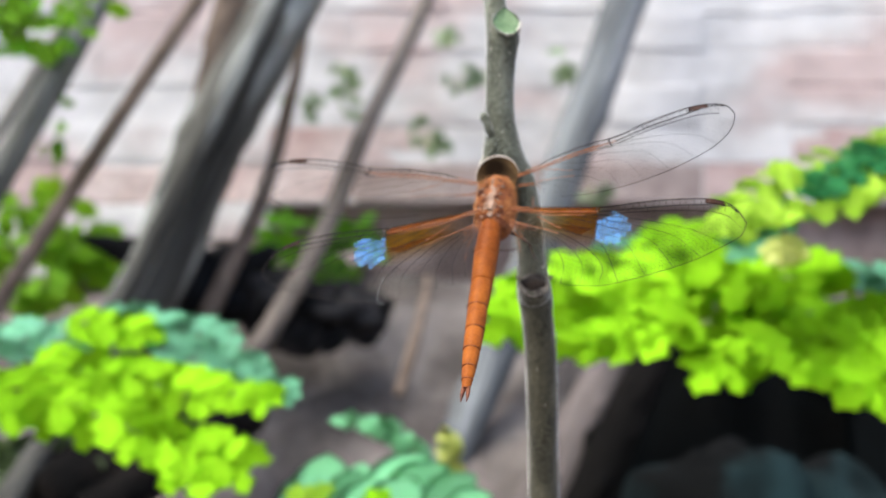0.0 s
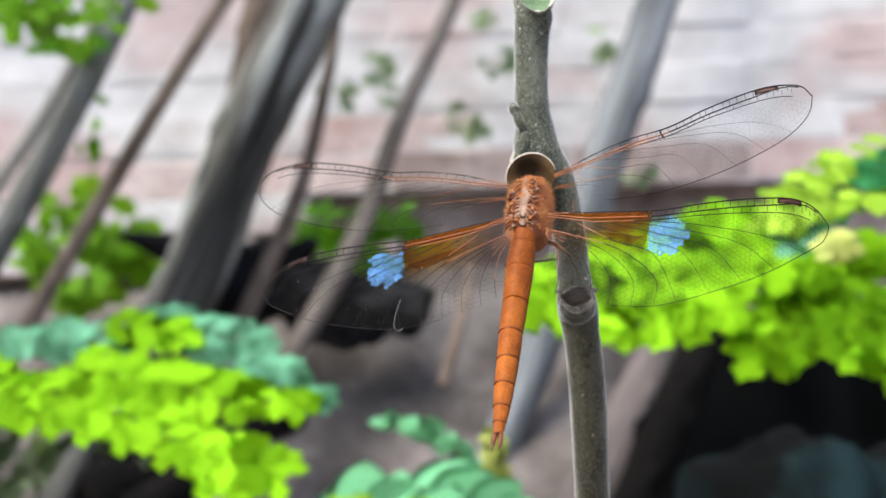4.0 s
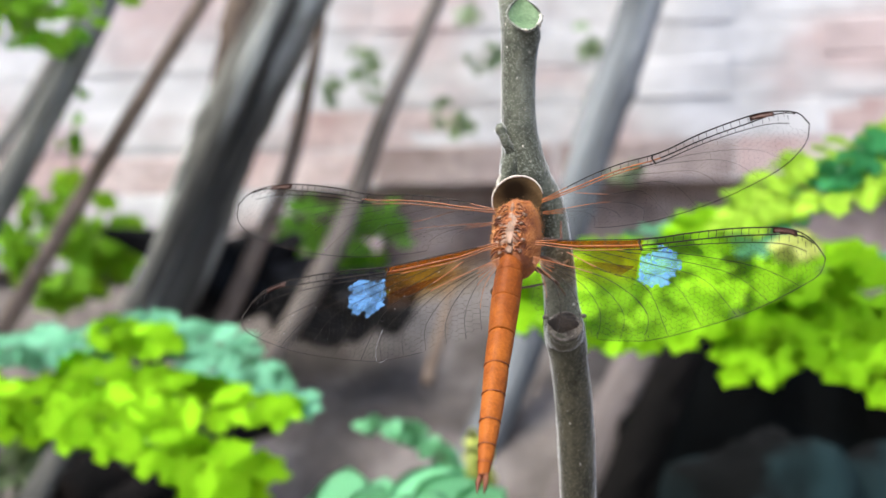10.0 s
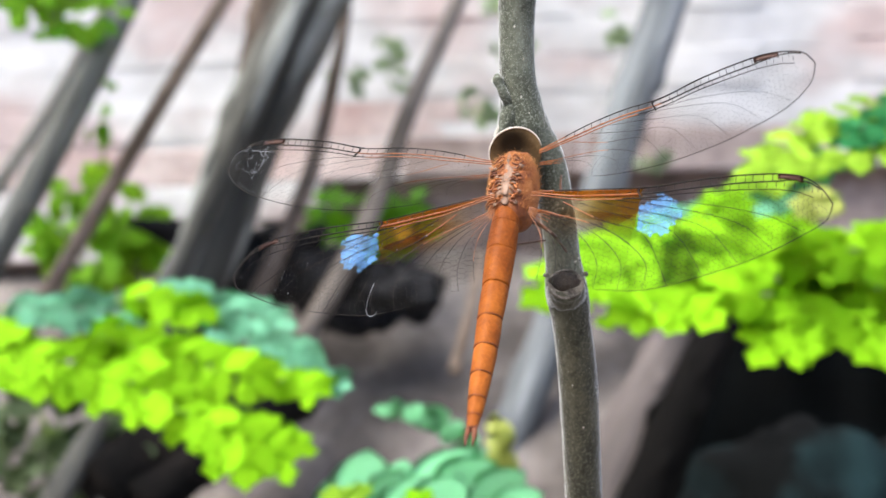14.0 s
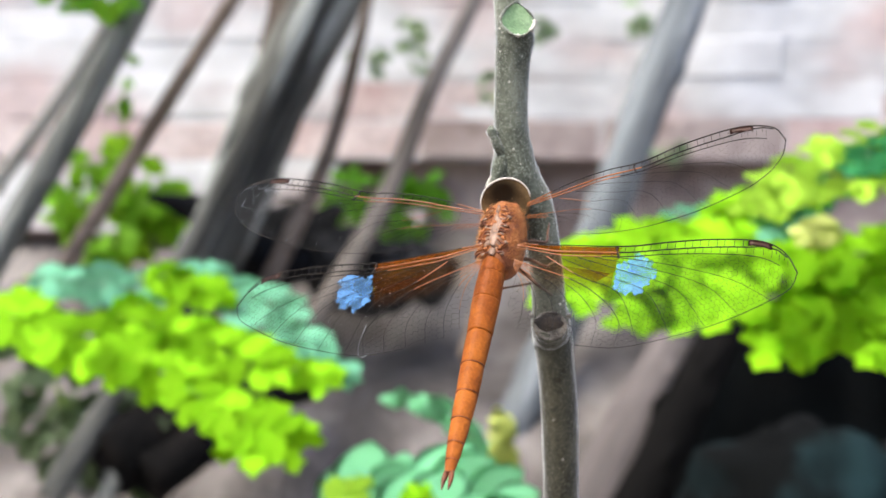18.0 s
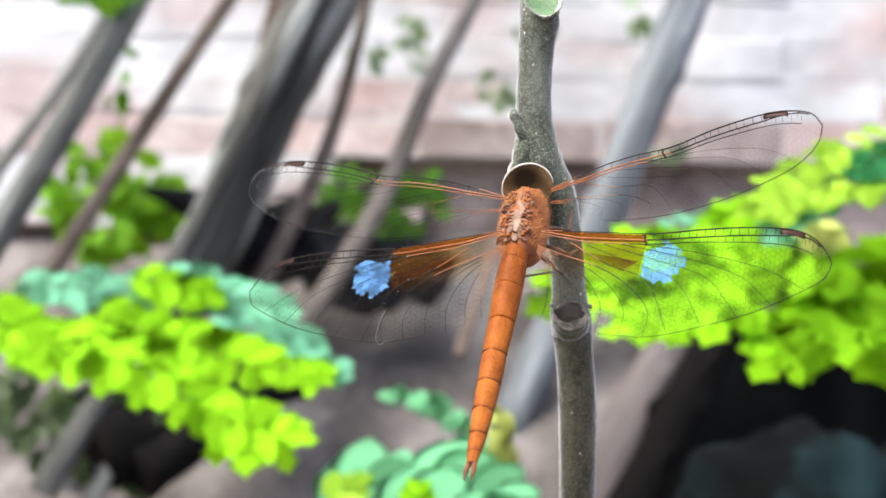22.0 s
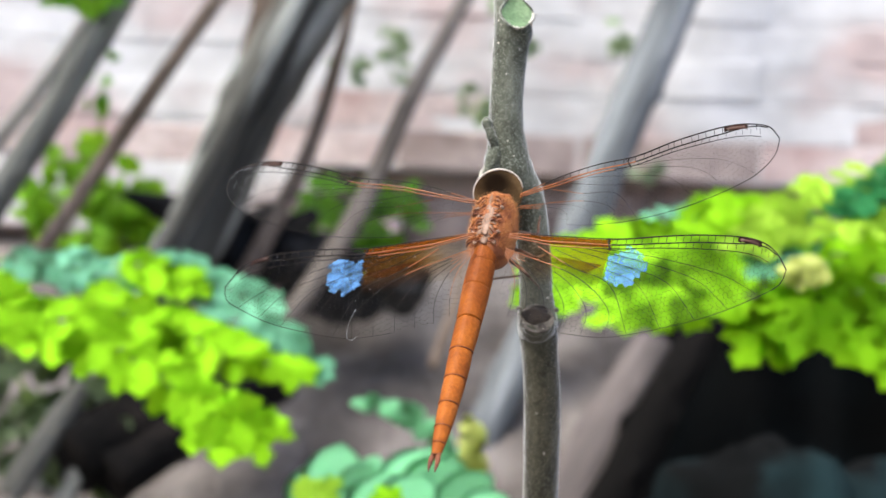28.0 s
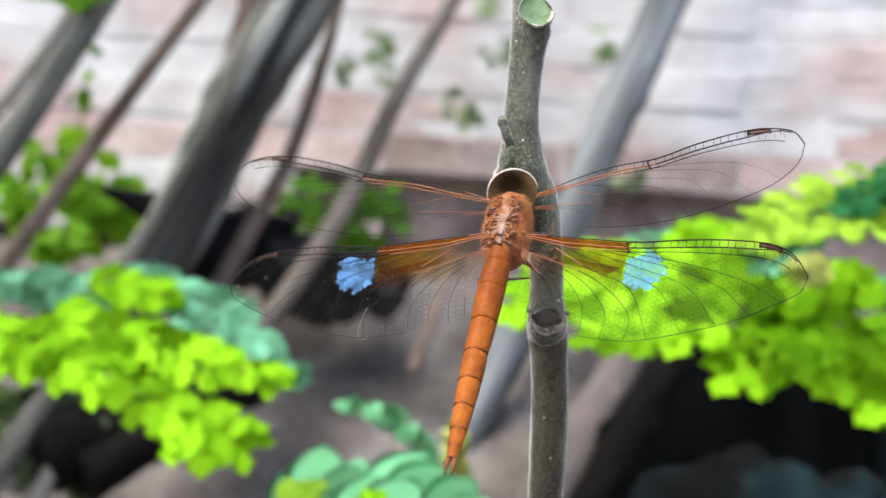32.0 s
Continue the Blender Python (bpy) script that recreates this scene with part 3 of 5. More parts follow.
def poles():
    grey, dark, brown = "grey weathered pole leaning against the wall", "dark thick rough-barked pole leaning by the wall", "thin brown stick leaning before the wall"
    pole("leaning_pole", [(-0.5048, 0.9300, 0.4072), (-0.4309, 0.9500, 0.5429), (-0.3859, 0.9700, 0.6357), (-0.3376, 0.9900, 0.7433), (-0.2835, 1.0300, 0.8794)], [.0135, .0135, .013, .013, .012], "pole_mid", grey, 1)
    pole("leaning_pole", [(-0.5517, 1.0600, 0.5124), (-0.4779, 1.0800, 0.6210), (-0.4285, 1.1000, 0.7152), (-0.3707, 1.1200, 0.8314)], [.0075, .0075, .007, .007], "pole_grey", grey, 2)
    pole("leaning_stick", [(-0.4832, 0.9700, 0.3600), (-0.3994, 0.9900, 0.5006), (-0.3287, 1.0100, 0.6216), (-0.2515, 1.0400, 0.7556), (-0.1796, 1.0600, 0.8727)], [.0085, .0085, .008, .0075, .007], "pole_brown", brown, 3)
    pole("leaning_pole", [(-0.3178, 0.9600, 0.3935), (-0.2697, 0.9700, 0.4843), (-0.2328, 0.9900, 0.5888), (-0.1794, 1.0000, 0.6956), (-0.1387, 1.0200, 0.7848), (-0.0843, 1.0500, 0.9102)], [.031, .031, .032, .032, .031, .030], "pole_dark", dark, 4)
    pole("leaning_pole", [(-0.3356, 1.0400, 0.4310), (-0.2859, 1.0600, 0.5478), (-0.2522, 1.0800, 0.6571), (-0.2293, 1.1000, 0.7703), (-0.1960, 1.1200, 0.8876)], [.012, .013, .015, .017, .017], "pole_brown", dark, 5)
    # slim pole added along the trunk in place of its lit stripe
    pole("leaning_pole", [(-0.3027, 0.9300, 0.4383), (-0.2704, 0.9350, 0.5005), (-0.2391, 0.9450, 0.5690), (-0.2028, 0.9600, 0.6503), (-0.1679, 0.9750, 0.7287), (-0.1236, 0.9900, 0.8316)], [.011, .011, .011, .012, .012, .012], "pole_dark", dark, 6)
    pole("leaning_stick", [(-0.2446, 1.0000, 0.4114), (-0.2126, 1.0200, 0.4835), (-0.1791, 1.0400, 0.5701), (-0.1559, 1.0600, 0.6719), (-0.1455, 1.0700, 0.7272)], [.010, .009, .008, .006, .004], "pole_brown", brown, 7)
    pole("leaning_stick", [(-0.2006, 0.9500, 0.3735), (-0.1633, 0.9800, 0.4296), (-0.1182, 1.0300, 0.5235), (-0.0837, 1.0800, 0.6270), (-0.0493, 1.1200, 0.7066), (-0.0058, 1.1600, 0.8174), (0.0308, 1.2000, 0.9420)], [.011, .0105, .0105, .0095, .009, .0085, .0075], "pole_tan", brown, 8)
    pole("leaning_pole", [(-0.0106, 1.0000, 0.2554), (0.0408, 1.0300, 0.3628), (0.0862, 1.0600, 0.4651), (0.1306, 1.1000, 0.5803), (0.1706, 1.1300, 0.6832), (0.2172, 1.1600, 0.8045), (0.2695, 1.2000, 0.9353)], [.021, .021, .022, .022, .023, .023, .022], "pole_blue", grey, 9)
    pole("leaning_stick", [(-0.3491, 0.8200, 0.2628), (-0.3287, 0.8500, 0.3157), (-0.3011, 0.8800, 0.3730)], [.010, .010, .008], "pole_mid", "grey stick leaning in the weeds", 13)
    pole("leaning_stick", [(-0.0440, 1.0000, 0.3557), (-0.0281, 1.0300, 0.4087), (-0.0143, 1.0700, 0.4708)], [.006, .006, .004], "pole_brown", brown, 10)
    # dark pole, made broad to cover the sheet's edge and carry leaf shade
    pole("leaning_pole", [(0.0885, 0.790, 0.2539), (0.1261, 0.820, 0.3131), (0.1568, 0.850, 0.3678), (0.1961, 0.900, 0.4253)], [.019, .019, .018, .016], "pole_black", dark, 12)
    # pole added to darken soil that should lie in the leaves' shade
    pole("leaning_pole", [(0.0607, 0.900, 0.2146), (0.0964, 0.930, 0.2777), (0.1316, 0.960, 0.3347), (0.1677, 1.000, 0.3891)], [.024, .024, .023, .021], "pole_umber", "dull brown pole added for leaf shade on the soil", 17)
    low = "grey-green weathered stick low among the weeds"
    pole("leaning_stick", [(-0.3175, 0.700, 0.2975), (-0.3025, 0.720, 0.3319), (-0.2859, 0.750, 0.3688)], [.010, .010, .008], "pole_dark", low, 14)
    pole("leaning_stick", [(-0.2905, 0.720, 0.2837), (-0.2800, 0.740, 0.3190), (-0.2727, 0.760, 0.3480)], [.007, .006, .005], "pole_mid", low, 15)


poles()


# ---------------------------------------------------------------- dark things at the foot of the wall
def dark_things():
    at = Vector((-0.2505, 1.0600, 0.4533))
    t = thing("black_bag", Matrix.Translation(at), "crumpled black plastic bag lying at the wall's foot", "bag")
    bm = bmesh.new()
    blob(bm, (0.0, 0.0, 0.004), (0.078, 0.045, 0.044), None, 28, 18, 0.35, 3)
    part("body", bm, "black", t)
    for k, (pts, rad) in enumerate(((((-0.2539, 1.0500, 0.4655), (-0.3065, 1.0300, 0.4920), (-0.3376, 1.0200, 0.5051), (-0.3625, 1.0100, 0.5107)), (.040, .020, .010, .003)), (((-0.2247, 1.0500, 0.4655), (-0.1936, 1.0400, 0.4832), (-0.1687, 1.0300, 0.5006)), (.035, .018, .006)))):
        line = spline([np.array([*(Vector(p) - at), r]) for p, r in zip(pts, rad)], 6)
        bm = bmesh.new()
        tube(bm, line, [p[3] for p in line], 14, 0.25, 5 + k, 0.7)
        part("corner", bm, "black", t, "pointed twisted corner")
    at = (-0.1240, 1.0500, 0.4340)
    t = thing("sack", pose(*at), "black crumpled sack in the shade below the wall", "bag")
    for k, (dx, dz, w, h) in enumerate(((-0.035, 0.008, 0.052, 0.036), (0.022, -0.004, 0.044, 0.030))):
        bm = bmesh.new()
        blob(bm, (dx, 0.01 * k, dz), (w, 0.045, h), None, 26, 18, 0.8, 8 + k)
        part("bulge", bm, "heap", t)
    # rounded shapes added in place of a dark hole; no log is known
    t = thing("dark_hole_shape", pose(-0.2540, 0.78, 0.336), "near-black shape put in for the dark hole below the leaves", "log")
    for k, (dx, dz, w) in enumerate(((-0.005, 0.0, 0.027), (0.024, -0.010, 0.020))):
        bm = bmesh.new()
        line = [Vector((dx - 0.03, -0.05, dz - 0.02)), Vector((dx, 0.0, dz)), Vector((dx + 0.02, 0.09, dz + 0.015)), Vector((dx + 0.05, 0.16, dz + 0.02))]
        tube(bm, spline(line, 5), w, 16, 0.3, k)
        part("hole_piece", bm, "hole_dark", t)
    # a sheet added where there is a dark hollow; its blackness is shade
    t = thing("hollow_dark_sheet", pose(*(0.3158, 0.9200, 0.3159)), "near-black sheet put in for the deep shade of a hollow", "tarpaulin")
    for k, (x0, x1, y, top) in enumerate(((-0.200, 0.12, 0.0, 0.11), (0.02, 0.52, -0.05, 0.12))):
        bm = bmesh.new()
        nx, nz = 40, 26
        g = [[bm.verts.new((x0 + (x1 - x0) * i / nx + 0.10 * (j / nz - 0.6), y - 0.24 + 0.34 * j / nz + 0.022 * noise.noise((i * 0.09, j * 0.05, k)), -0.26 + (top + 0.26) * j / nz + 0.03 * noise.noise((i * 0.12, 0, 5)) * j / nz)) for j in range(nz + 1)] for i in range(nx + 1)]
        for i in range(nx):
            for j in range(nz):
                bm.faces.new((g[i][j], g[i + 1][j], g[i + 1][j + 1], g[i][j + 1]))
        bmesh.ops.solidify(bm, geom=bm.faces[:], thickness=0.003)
        part("fold", bm, "hollow_sheet", t)
    # heap added to carry the dim light low in the hollow
    t = thing("hollow_floor_heap", pose(0.2045, 0.660, 0.3202), "dark heap put in for the dimly lit floor of the hollow", "sacking")
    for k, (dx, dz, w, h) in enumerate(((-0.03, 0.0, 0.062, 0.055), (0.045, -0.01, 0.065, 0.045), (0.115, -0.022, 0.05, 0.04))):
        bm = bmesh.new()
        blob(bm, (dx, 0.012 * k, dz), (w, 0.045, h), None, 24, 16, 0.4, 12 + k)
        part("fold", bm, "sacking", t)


dark_things()


# ---------------------------------------------------------------- leaves
def leaflet_mesh(width, seed, material, lobes=0):
    """A thin leaf one unit long, plain or cut into rounded lobes; base at the origin, tip along +x."""
    bm = bmesh.new()
    rows, n = [], 18 if lobes else 8
    for i in range(n + 1):
        f = i / n
        w = width * 0.5 * max(0.03, math.sin(math.pi * min(1.0, 0.03 + 0.97 * f**1.15))) ** (0.95 if lobes else 0.75)
        bend = -(0.05 if lobes else 0.07) * f * f + 0.015 * noise.noise((f * 2, seed, 0))
        row = []
        for s in (-1, -0.55, 0, 0.55, 1):
            cut, ahead = 1.0, 0.0
            if lobes and s:
                dip = abs(2 * ((f * lobes + 0.12 * s + 0.07 * seed) % 1.0) - 1) ** 1.1
                cut -= (0.62 if abs(s) == 1 else 0.10) * dip * min(1, f * 4) * (1 + 0.4 * noise.noise((seed * 2.1, s * 3, f * 3)))
                ahead = 0.16 * (abs(s) * cut) ** 2 * (1 - f)
            row.append(bm.verts.new((f + ahead, s * w * cut, bend + 0.04 * abs(s) * w + 0.018 * noise.noise((f * 2.2, s * 1.5, seed * 2.3)))))
        rows.append(row)
    for a, b in zip(rows, rows[1:]):
        for k in range(4):
            bm.faces.new((a[k], b[k], b[k + 1], a[k + 1]))
    bmesh.ops.solidify(bm, geom=bm.faces[:], thickness=0.008)
    mesh = bpy.data.meshes.new("leaflet")
    bm.to_mesh(mesh)
    bm.free()
    for p in mesh.polygons:
        p.use_smooth = True
    mesh.materials.append(M[material])
    return mesh


LEAFLETS = {}


def leaflet(parent, place, ahead, facing, length, material, rng, lobes=0):
    """Sets one leaflet on its thing: base, direction of its tip, and the way its upper face looks."""
    key = (material, rng.randrange(5), lobes)
    if key not in LEAFLETS:
        LEAFLETS[key] = leaflet_mesh((0.66 + 0.05 * key[1]) if lobes else 0.68, key[1] + 1, material, lobes)
    x = Vector(ahead).normalized()
    y = Vector(facing).cross(x).normalized()
    z = x.cross(y)
    turn = Matrix((x, y, z)).transposed().to_4x4()
    ob = new("leaflet", LEAFLETS[key])
    ob.parent = parent
    ob.matrix_basis = Matrix.Translation(place) @ turn @ Matrix.Diagonal((length, length, length, 1))
    return ob


TONES = {
    "leaf_sky": "feathered leaf with the mint blue-green sheen of the sky in its colour",
    "leaf_deep": "deep green leaf hanging over the lime leaves",
    "leaf_pale": "small pale yellow withered leaf among green ones",
    "leaf_mint": "pale mint-green leaf low before the soil",
    "leaf_fresh": "fresh yellow-green leaf with small loose leaflets",
}
FACE = Vector((0.0, -0.62, 0.78)).normalized()


def sprays():
    """Feathered leaves: lobed leaflets in pairs along a drooping midrib, and one at its tip."""
    rng = random.Random(21)
    made = {}

    def spray(side, home, label, fronds):
        made[side] = []
        home = Vector(home)
        for material, size, full, pts in fronds:
            t = thing("leaf_spray", Matrix.Translation(home), label if material == "leaf_lime" else TONES[material], "leaf spray", "feathered leaves round the twig")
            made[side].append(t)
            line = [Vector(p) - home for p in spline(pts, 16)]
            bm = bmesh.new()
            back = FACE * -0.0016
            tube(bm, [p + back for p in line[::2]], [0.0009 * (1 - 0.6 * i / len(line)) for i in range(0, len(line), 2)], 6)
            part("stalk", bm, "stalk", t)
            gone, side_of, step = 0.0, 1, size * 0.27 / full
            for i in range(1, len(line)):
                gone += (line[i] - line[i - 1]).length
                if gone < step:
                    continue
                gone -= step
                way = (line[i] - line[i - 1]).normalized()
                across = FACE.cross(way).normalized()
                side_of = -side_of
                for s in ((side_of,) if rng.random() < 0.25 * (1.2 - full) else (1, -1)):
                    lean = rng.uniform(0.7, 1.2)
                    d = way * math.cos(lean) + across * (s * math.sin(lean)) + Vector((0, 0, -0.10))
                    d = d - FACE * d.dot(FACE) * 0.98
                    face = FACE + Vector((rng.uniform(-1, 1), rng.uniform(-1, 1), rng.uniform(-1, 1))) * 0.035
                    long = size * rng.uniform(0.8, 1.35) * (0.75 + 0.25 * min(1, (len(line) - i) / len(line) * 3))
                    leaflet(t, line[i] + FACE * rng.uniform(-0.001, 0.001) - d.normalized() * long * 0.16, d, face, long, material, rng, 3 if size > 0.0105 and material != "leaf_mint" else 0)
            d = line[-1] - line[-4]
            leaflet(t, line[-1] - d.normalized() * size * 0.3, d - FACE * d.dot(FACE) * 0.9, FACE, size * 1.05, material, rng, 3 if size > 0.0105 and material != "leaf_mint" else 0)

    spray("left", (-0.1050, 0.400, 0.4250), "bright yellow-green feathered leaf over dark shade", [
        ("leaf_lime", 0.0200, 1.0, [(-0.2173, 0.4003, 0.4500), (-0.1767, 0.3944, 0.4453), (-0.1484, 0.3893, 0.4412), (-0.1275, 0.3852, 0.4380), (-0.1162, 0.3834, 0.4365)]),
        ("leaf_lime", 0.0180, 1.0, [(-0.1680, 0.4052, 0.4539), (-0.1396, 0.4016, 0.4510), (-0.1136, 0.3967, 0.4472), (-0.0973, 0.3932, 0.4443), (-0.0890, 0.3906, 0.4423)]),
        ("leaf_lime", 0.0190, 1.0, [(-0.1207, 0.3807, 0.4344), (-0.1051, 0.3743, 0.4293), (-0.0916, 0.3701, 0.4260), (-0.0807, 0.3676, 0.4240), (-0.0756, 0.3676, 0.4240)]),
        ("leaf_lime", 0.0140, 1.0, [(-0.1602, 0.4234, 0.4684), (-0.1425, 0.4234, 0.4684), (-0.1235, 0.4189, 0.4648)]),
        ("leaf_lime", 0.0120, 1.0, [(-0.0822, 0.3944, 0.4453), (-0.0752, 0.3925, 0.4438), (-0.0695, 0.3911, 0.4427)]),
        ("leaf_sky", 0.0145, 0.9, [(-0.1514, 0.4346, 0.4725), (-0.1286, 0.4302, 0.4690), (-0.1084, 0.4254, 0.4652), (-0.0927, 0.4228, 0.4631)]),
        ("leaf_sky", 0.0140, 0.9, [(-0.1019, 0.4088, 0.4520), (-0.0891, 0.4117, 0.4543), (-0.0774, 0.4095, 0.4526)]),
        ("leaf_sky", 0.0120, 0.9, [(-0.0806, 0.4032, 0.4475), (-0.0714, 0.4013, 0.4460), (-0.0633, 0.3992, 0.4443)]),
        ("leaf_sky", 0.0170, 0.9, [(-0.2093, 0.4214, 0.4620), (-0.1815, 0.4214, 0.4620), (-0.1632, 0.4220, 0.4624), (-0.1511, 0.4207, 0.4614)]),
        ("leaf_sky", 0.0120, 0.8, [(-0.1232, 0.4125, 0.4549), (-0.1112, 0.4100, 0.4529), (-0.1013, 0.4063, 0.4500)]),
    ])
    spray("right", (0.1200, 0.400, 0.4650), "bright lime-green feathered leaf hanging over dark shade", [
        ("leaf_lime", 0.0250, 1.0, [(0.1395, 0.4065, 0.4900), (0.1120, 0.4051, 0.4889), (0.0888, 0.4024, 0.4868), (0.0657, 0.3984, 0.4836), (0.0450, 0.3918, 0.4784), (0.0259, 0.3838, 0.4720)]),
        ("leaf_lime", 0.0200, 1.0, [(0.1233, 0.4129, 0.4952), (0.0953, 0.4112, 0.4938), (0.0719, 0.4084, 0.4916), (0.0509, 0.4046, 0.4885), (0.0324, 0.3984, 0.4836)]),
        ("leaf_lime", 0.0150, 1.0, [(0.1307, 0.4217, 0.5021), (0.1130, 0.4259, 0.5055), (0.0965, 0.4265, 0.5059), (0.0878, 0.4247, 0.5045)]),
        ("leaf_lime", 0.0190, 1.0, [(0.1023, 0.3855, 0.4734), (0.0824, 0.3830, 0.4714), (0.0647, 0.3794, 0.4685), (0.0492, 0.3742, 0.4643)]),
        ("leaf_sky", 0.0110, 0.8, [(0.1042, 0.4253, 0.5002), (0.0858, 0.4268, 0.5014), (0.0687, 0.4224, 0.4979)]),
    ])
    spray("outer", (0.1200, 0.400, 0.4650), "bright lime-green lobed leaf beside the twig", [
        ("leaf_lime", 0.0250, 1.0, [(0.1604, 0.4020, 0.4789), (0.1380, 0.3955, 0.4738), (0.1206, 0.3892, 0.4688), (0.1077, 0.3819, 0.4630), (0.1013, 0.3756, 0.4579)]),
        ("leaf_lime", 0.0220, 1.0, [(0.1956, 0.4007, 0.4779), (0.1683, 0.3892, 0.4688), (0.1500, 0.3812, 0.4624), (0.1391, 0.3749, 0.4574)]),
        ("leaf_lime", 0.0220, 1.0, [(0.1968, 0.3855, 0.4658), (0.1731, 0.3760, 0.4583), (0.1602, 0.3704, 0.4538), (0.1521, 0.3659, 0.4502)]),
        ("leaf_lime", 0.0190, 1.0, [(0.1717, 0.4185, 0.4921), (0.1496, 0.4157, 0.4898), (0.1300, 0.4123, 0.4871), (0.1162, 0.4082, 0.4838)]),
        ("leaf_lime", 0.0180, 1.0, [(0.1401, 0.3892, 0.4688), (0.1239, 0.3860, 0.4662), (0.1105, 0.3843, 0.4649), (0.1007, 0.3836, 0.4643)]),
        ("leaf_lime", 0.0130, 0.9, [(0.1911, 0.4007, 0.4779), (0.1749, 0.3994, 0.4769), (0.1600, 0.3955, 0.4738)]),
        ("leaf_sky", 0.0140, 0.9, [(0.1983, 0.4217, 0.4898), (0.1771, 0.4208, 0.4891), (0.1582, 0.4197, 0.4882)]),
        ("leaf_sky", 0.0120, 0.9, [(0.1822, 0.3879, 0.4630), (0.1673, 0.3879, 0.4630), (0.1591, 0.3886, 0.4635)]),
    ])
    spray("upper", (0.2151, 0.380, 0.5426), "fresh yellow-green leaf below a dark green one", [
        ("leaf_fresh", 0.0160, 0.75, [(0.1902, 0.3897, 0.5328), (0.1659, 0.3837, 0.5280), (0.1454, 0.3750, 0.5211), (0.1300, 0.3667, 0.5145)]),
        ("leaf_fresh", 0.0130, 0.75, [(0.1580, 0.3959, 0.5377), (0.1370, 0.3867, 0.5304), (0.1192, 0.3779, 0.5234), (0.1058, 0.3681, 0.5156)]),
        ("leaf_fresh", 0.0150, 0.8, [(0.1967, 0.4123, 0.5508), (0.1785, 0.4023, 0.5428), (0.1668, 0.3959, 0.5377)]),
        ("leaf_fresh", 0.0130, 0.85, [(0.1268, 0.3694, 0.5167), (0.1108, 0.3640, 0.5124), (0.0972, 0.3588, 0.5082)]),
        ("leaf_sky", 0.0120, 0.8, [(0.1345, 0.3796, 0.5200), (0.1205, 0.3687, 0.5113), (0.1042, 0.3547, 0.5002)]),
        ("leaf_deep", 0.0110, 0.85, [(0.1598, 0.3857, 0.5328), (0.1467, 0.3797, 0.5280), (0.1376, 0.3724, 0.5222)]),
        ("leaf_deep", 0.0130, 0.9, [(0.1889, 0.3919, 0.5377), (0.1720, 0.3888, 0.5352), (0.1617, 0.3903, 0.5365)]),
        ("leaf_pale", 0.0090, 0.7, [(0.1249, 0.3484, 0.5031), (0.1178, 0.3447, 0.5002), (0.1129, 0.3418, 0.4979)]),
    ])
    spray("low", (-0.0163, 0.370, 0.3930), "small lime-green leaf low in front of the soil", [
        ("leaf_mint", 0.0250, 0.95, [(-0.0570, 0.3500, 0.4026), (-0.0397, 0.3560, 0.4099), (-0.0232, 0.3600, 0.4119), (-0.0078, 0.3570, 0.4122), (0.0085, 0.3500, 0.4078)]),
        ("leaf_mint", 0.0230, 0.95, [(-0.0489, 0.3380, 0.3997), (-0.0317, 0.3420, 0.4055), (-0.0138, 0.3430, 0.4073), (0.0045, 0.3380, 0.4042)]),
        ("leaf_fresh", 0.0110, 0.9, [(-0.0514, 0.3350, 0.4113), (-0.0468, 0.3380, 0.4143), (-0.0429, 0.3410, 0.4168)]),
        ("leaf_lime", 0.0080, 0.8, [(-0.0231, 0.3360, 0.4110), (-0.0222, 0.3380, 0.4135), (-0.0211, 0.3400, 0.4159)]),
        ("leaf_mint", 0.0085, 0.75, [(-0.0058, 0.4700, 0.3796), (-0.0086, 0.4700, 0.3998), (-0.0174, 0.4700, 0.4119), (-0.0321, 0.4700, 0.4191), (-0.0466, 0.4700, 0.4208)]),
        ("leaf_pale", 0.0075, 0.7, [(0.0057, 0.4660, 0.3815), (0.0031, 0.4660, 0.4040), (0.0016, 0.4660, 0.4151)]),
    ])
    return made


SPRAYS = sprays()


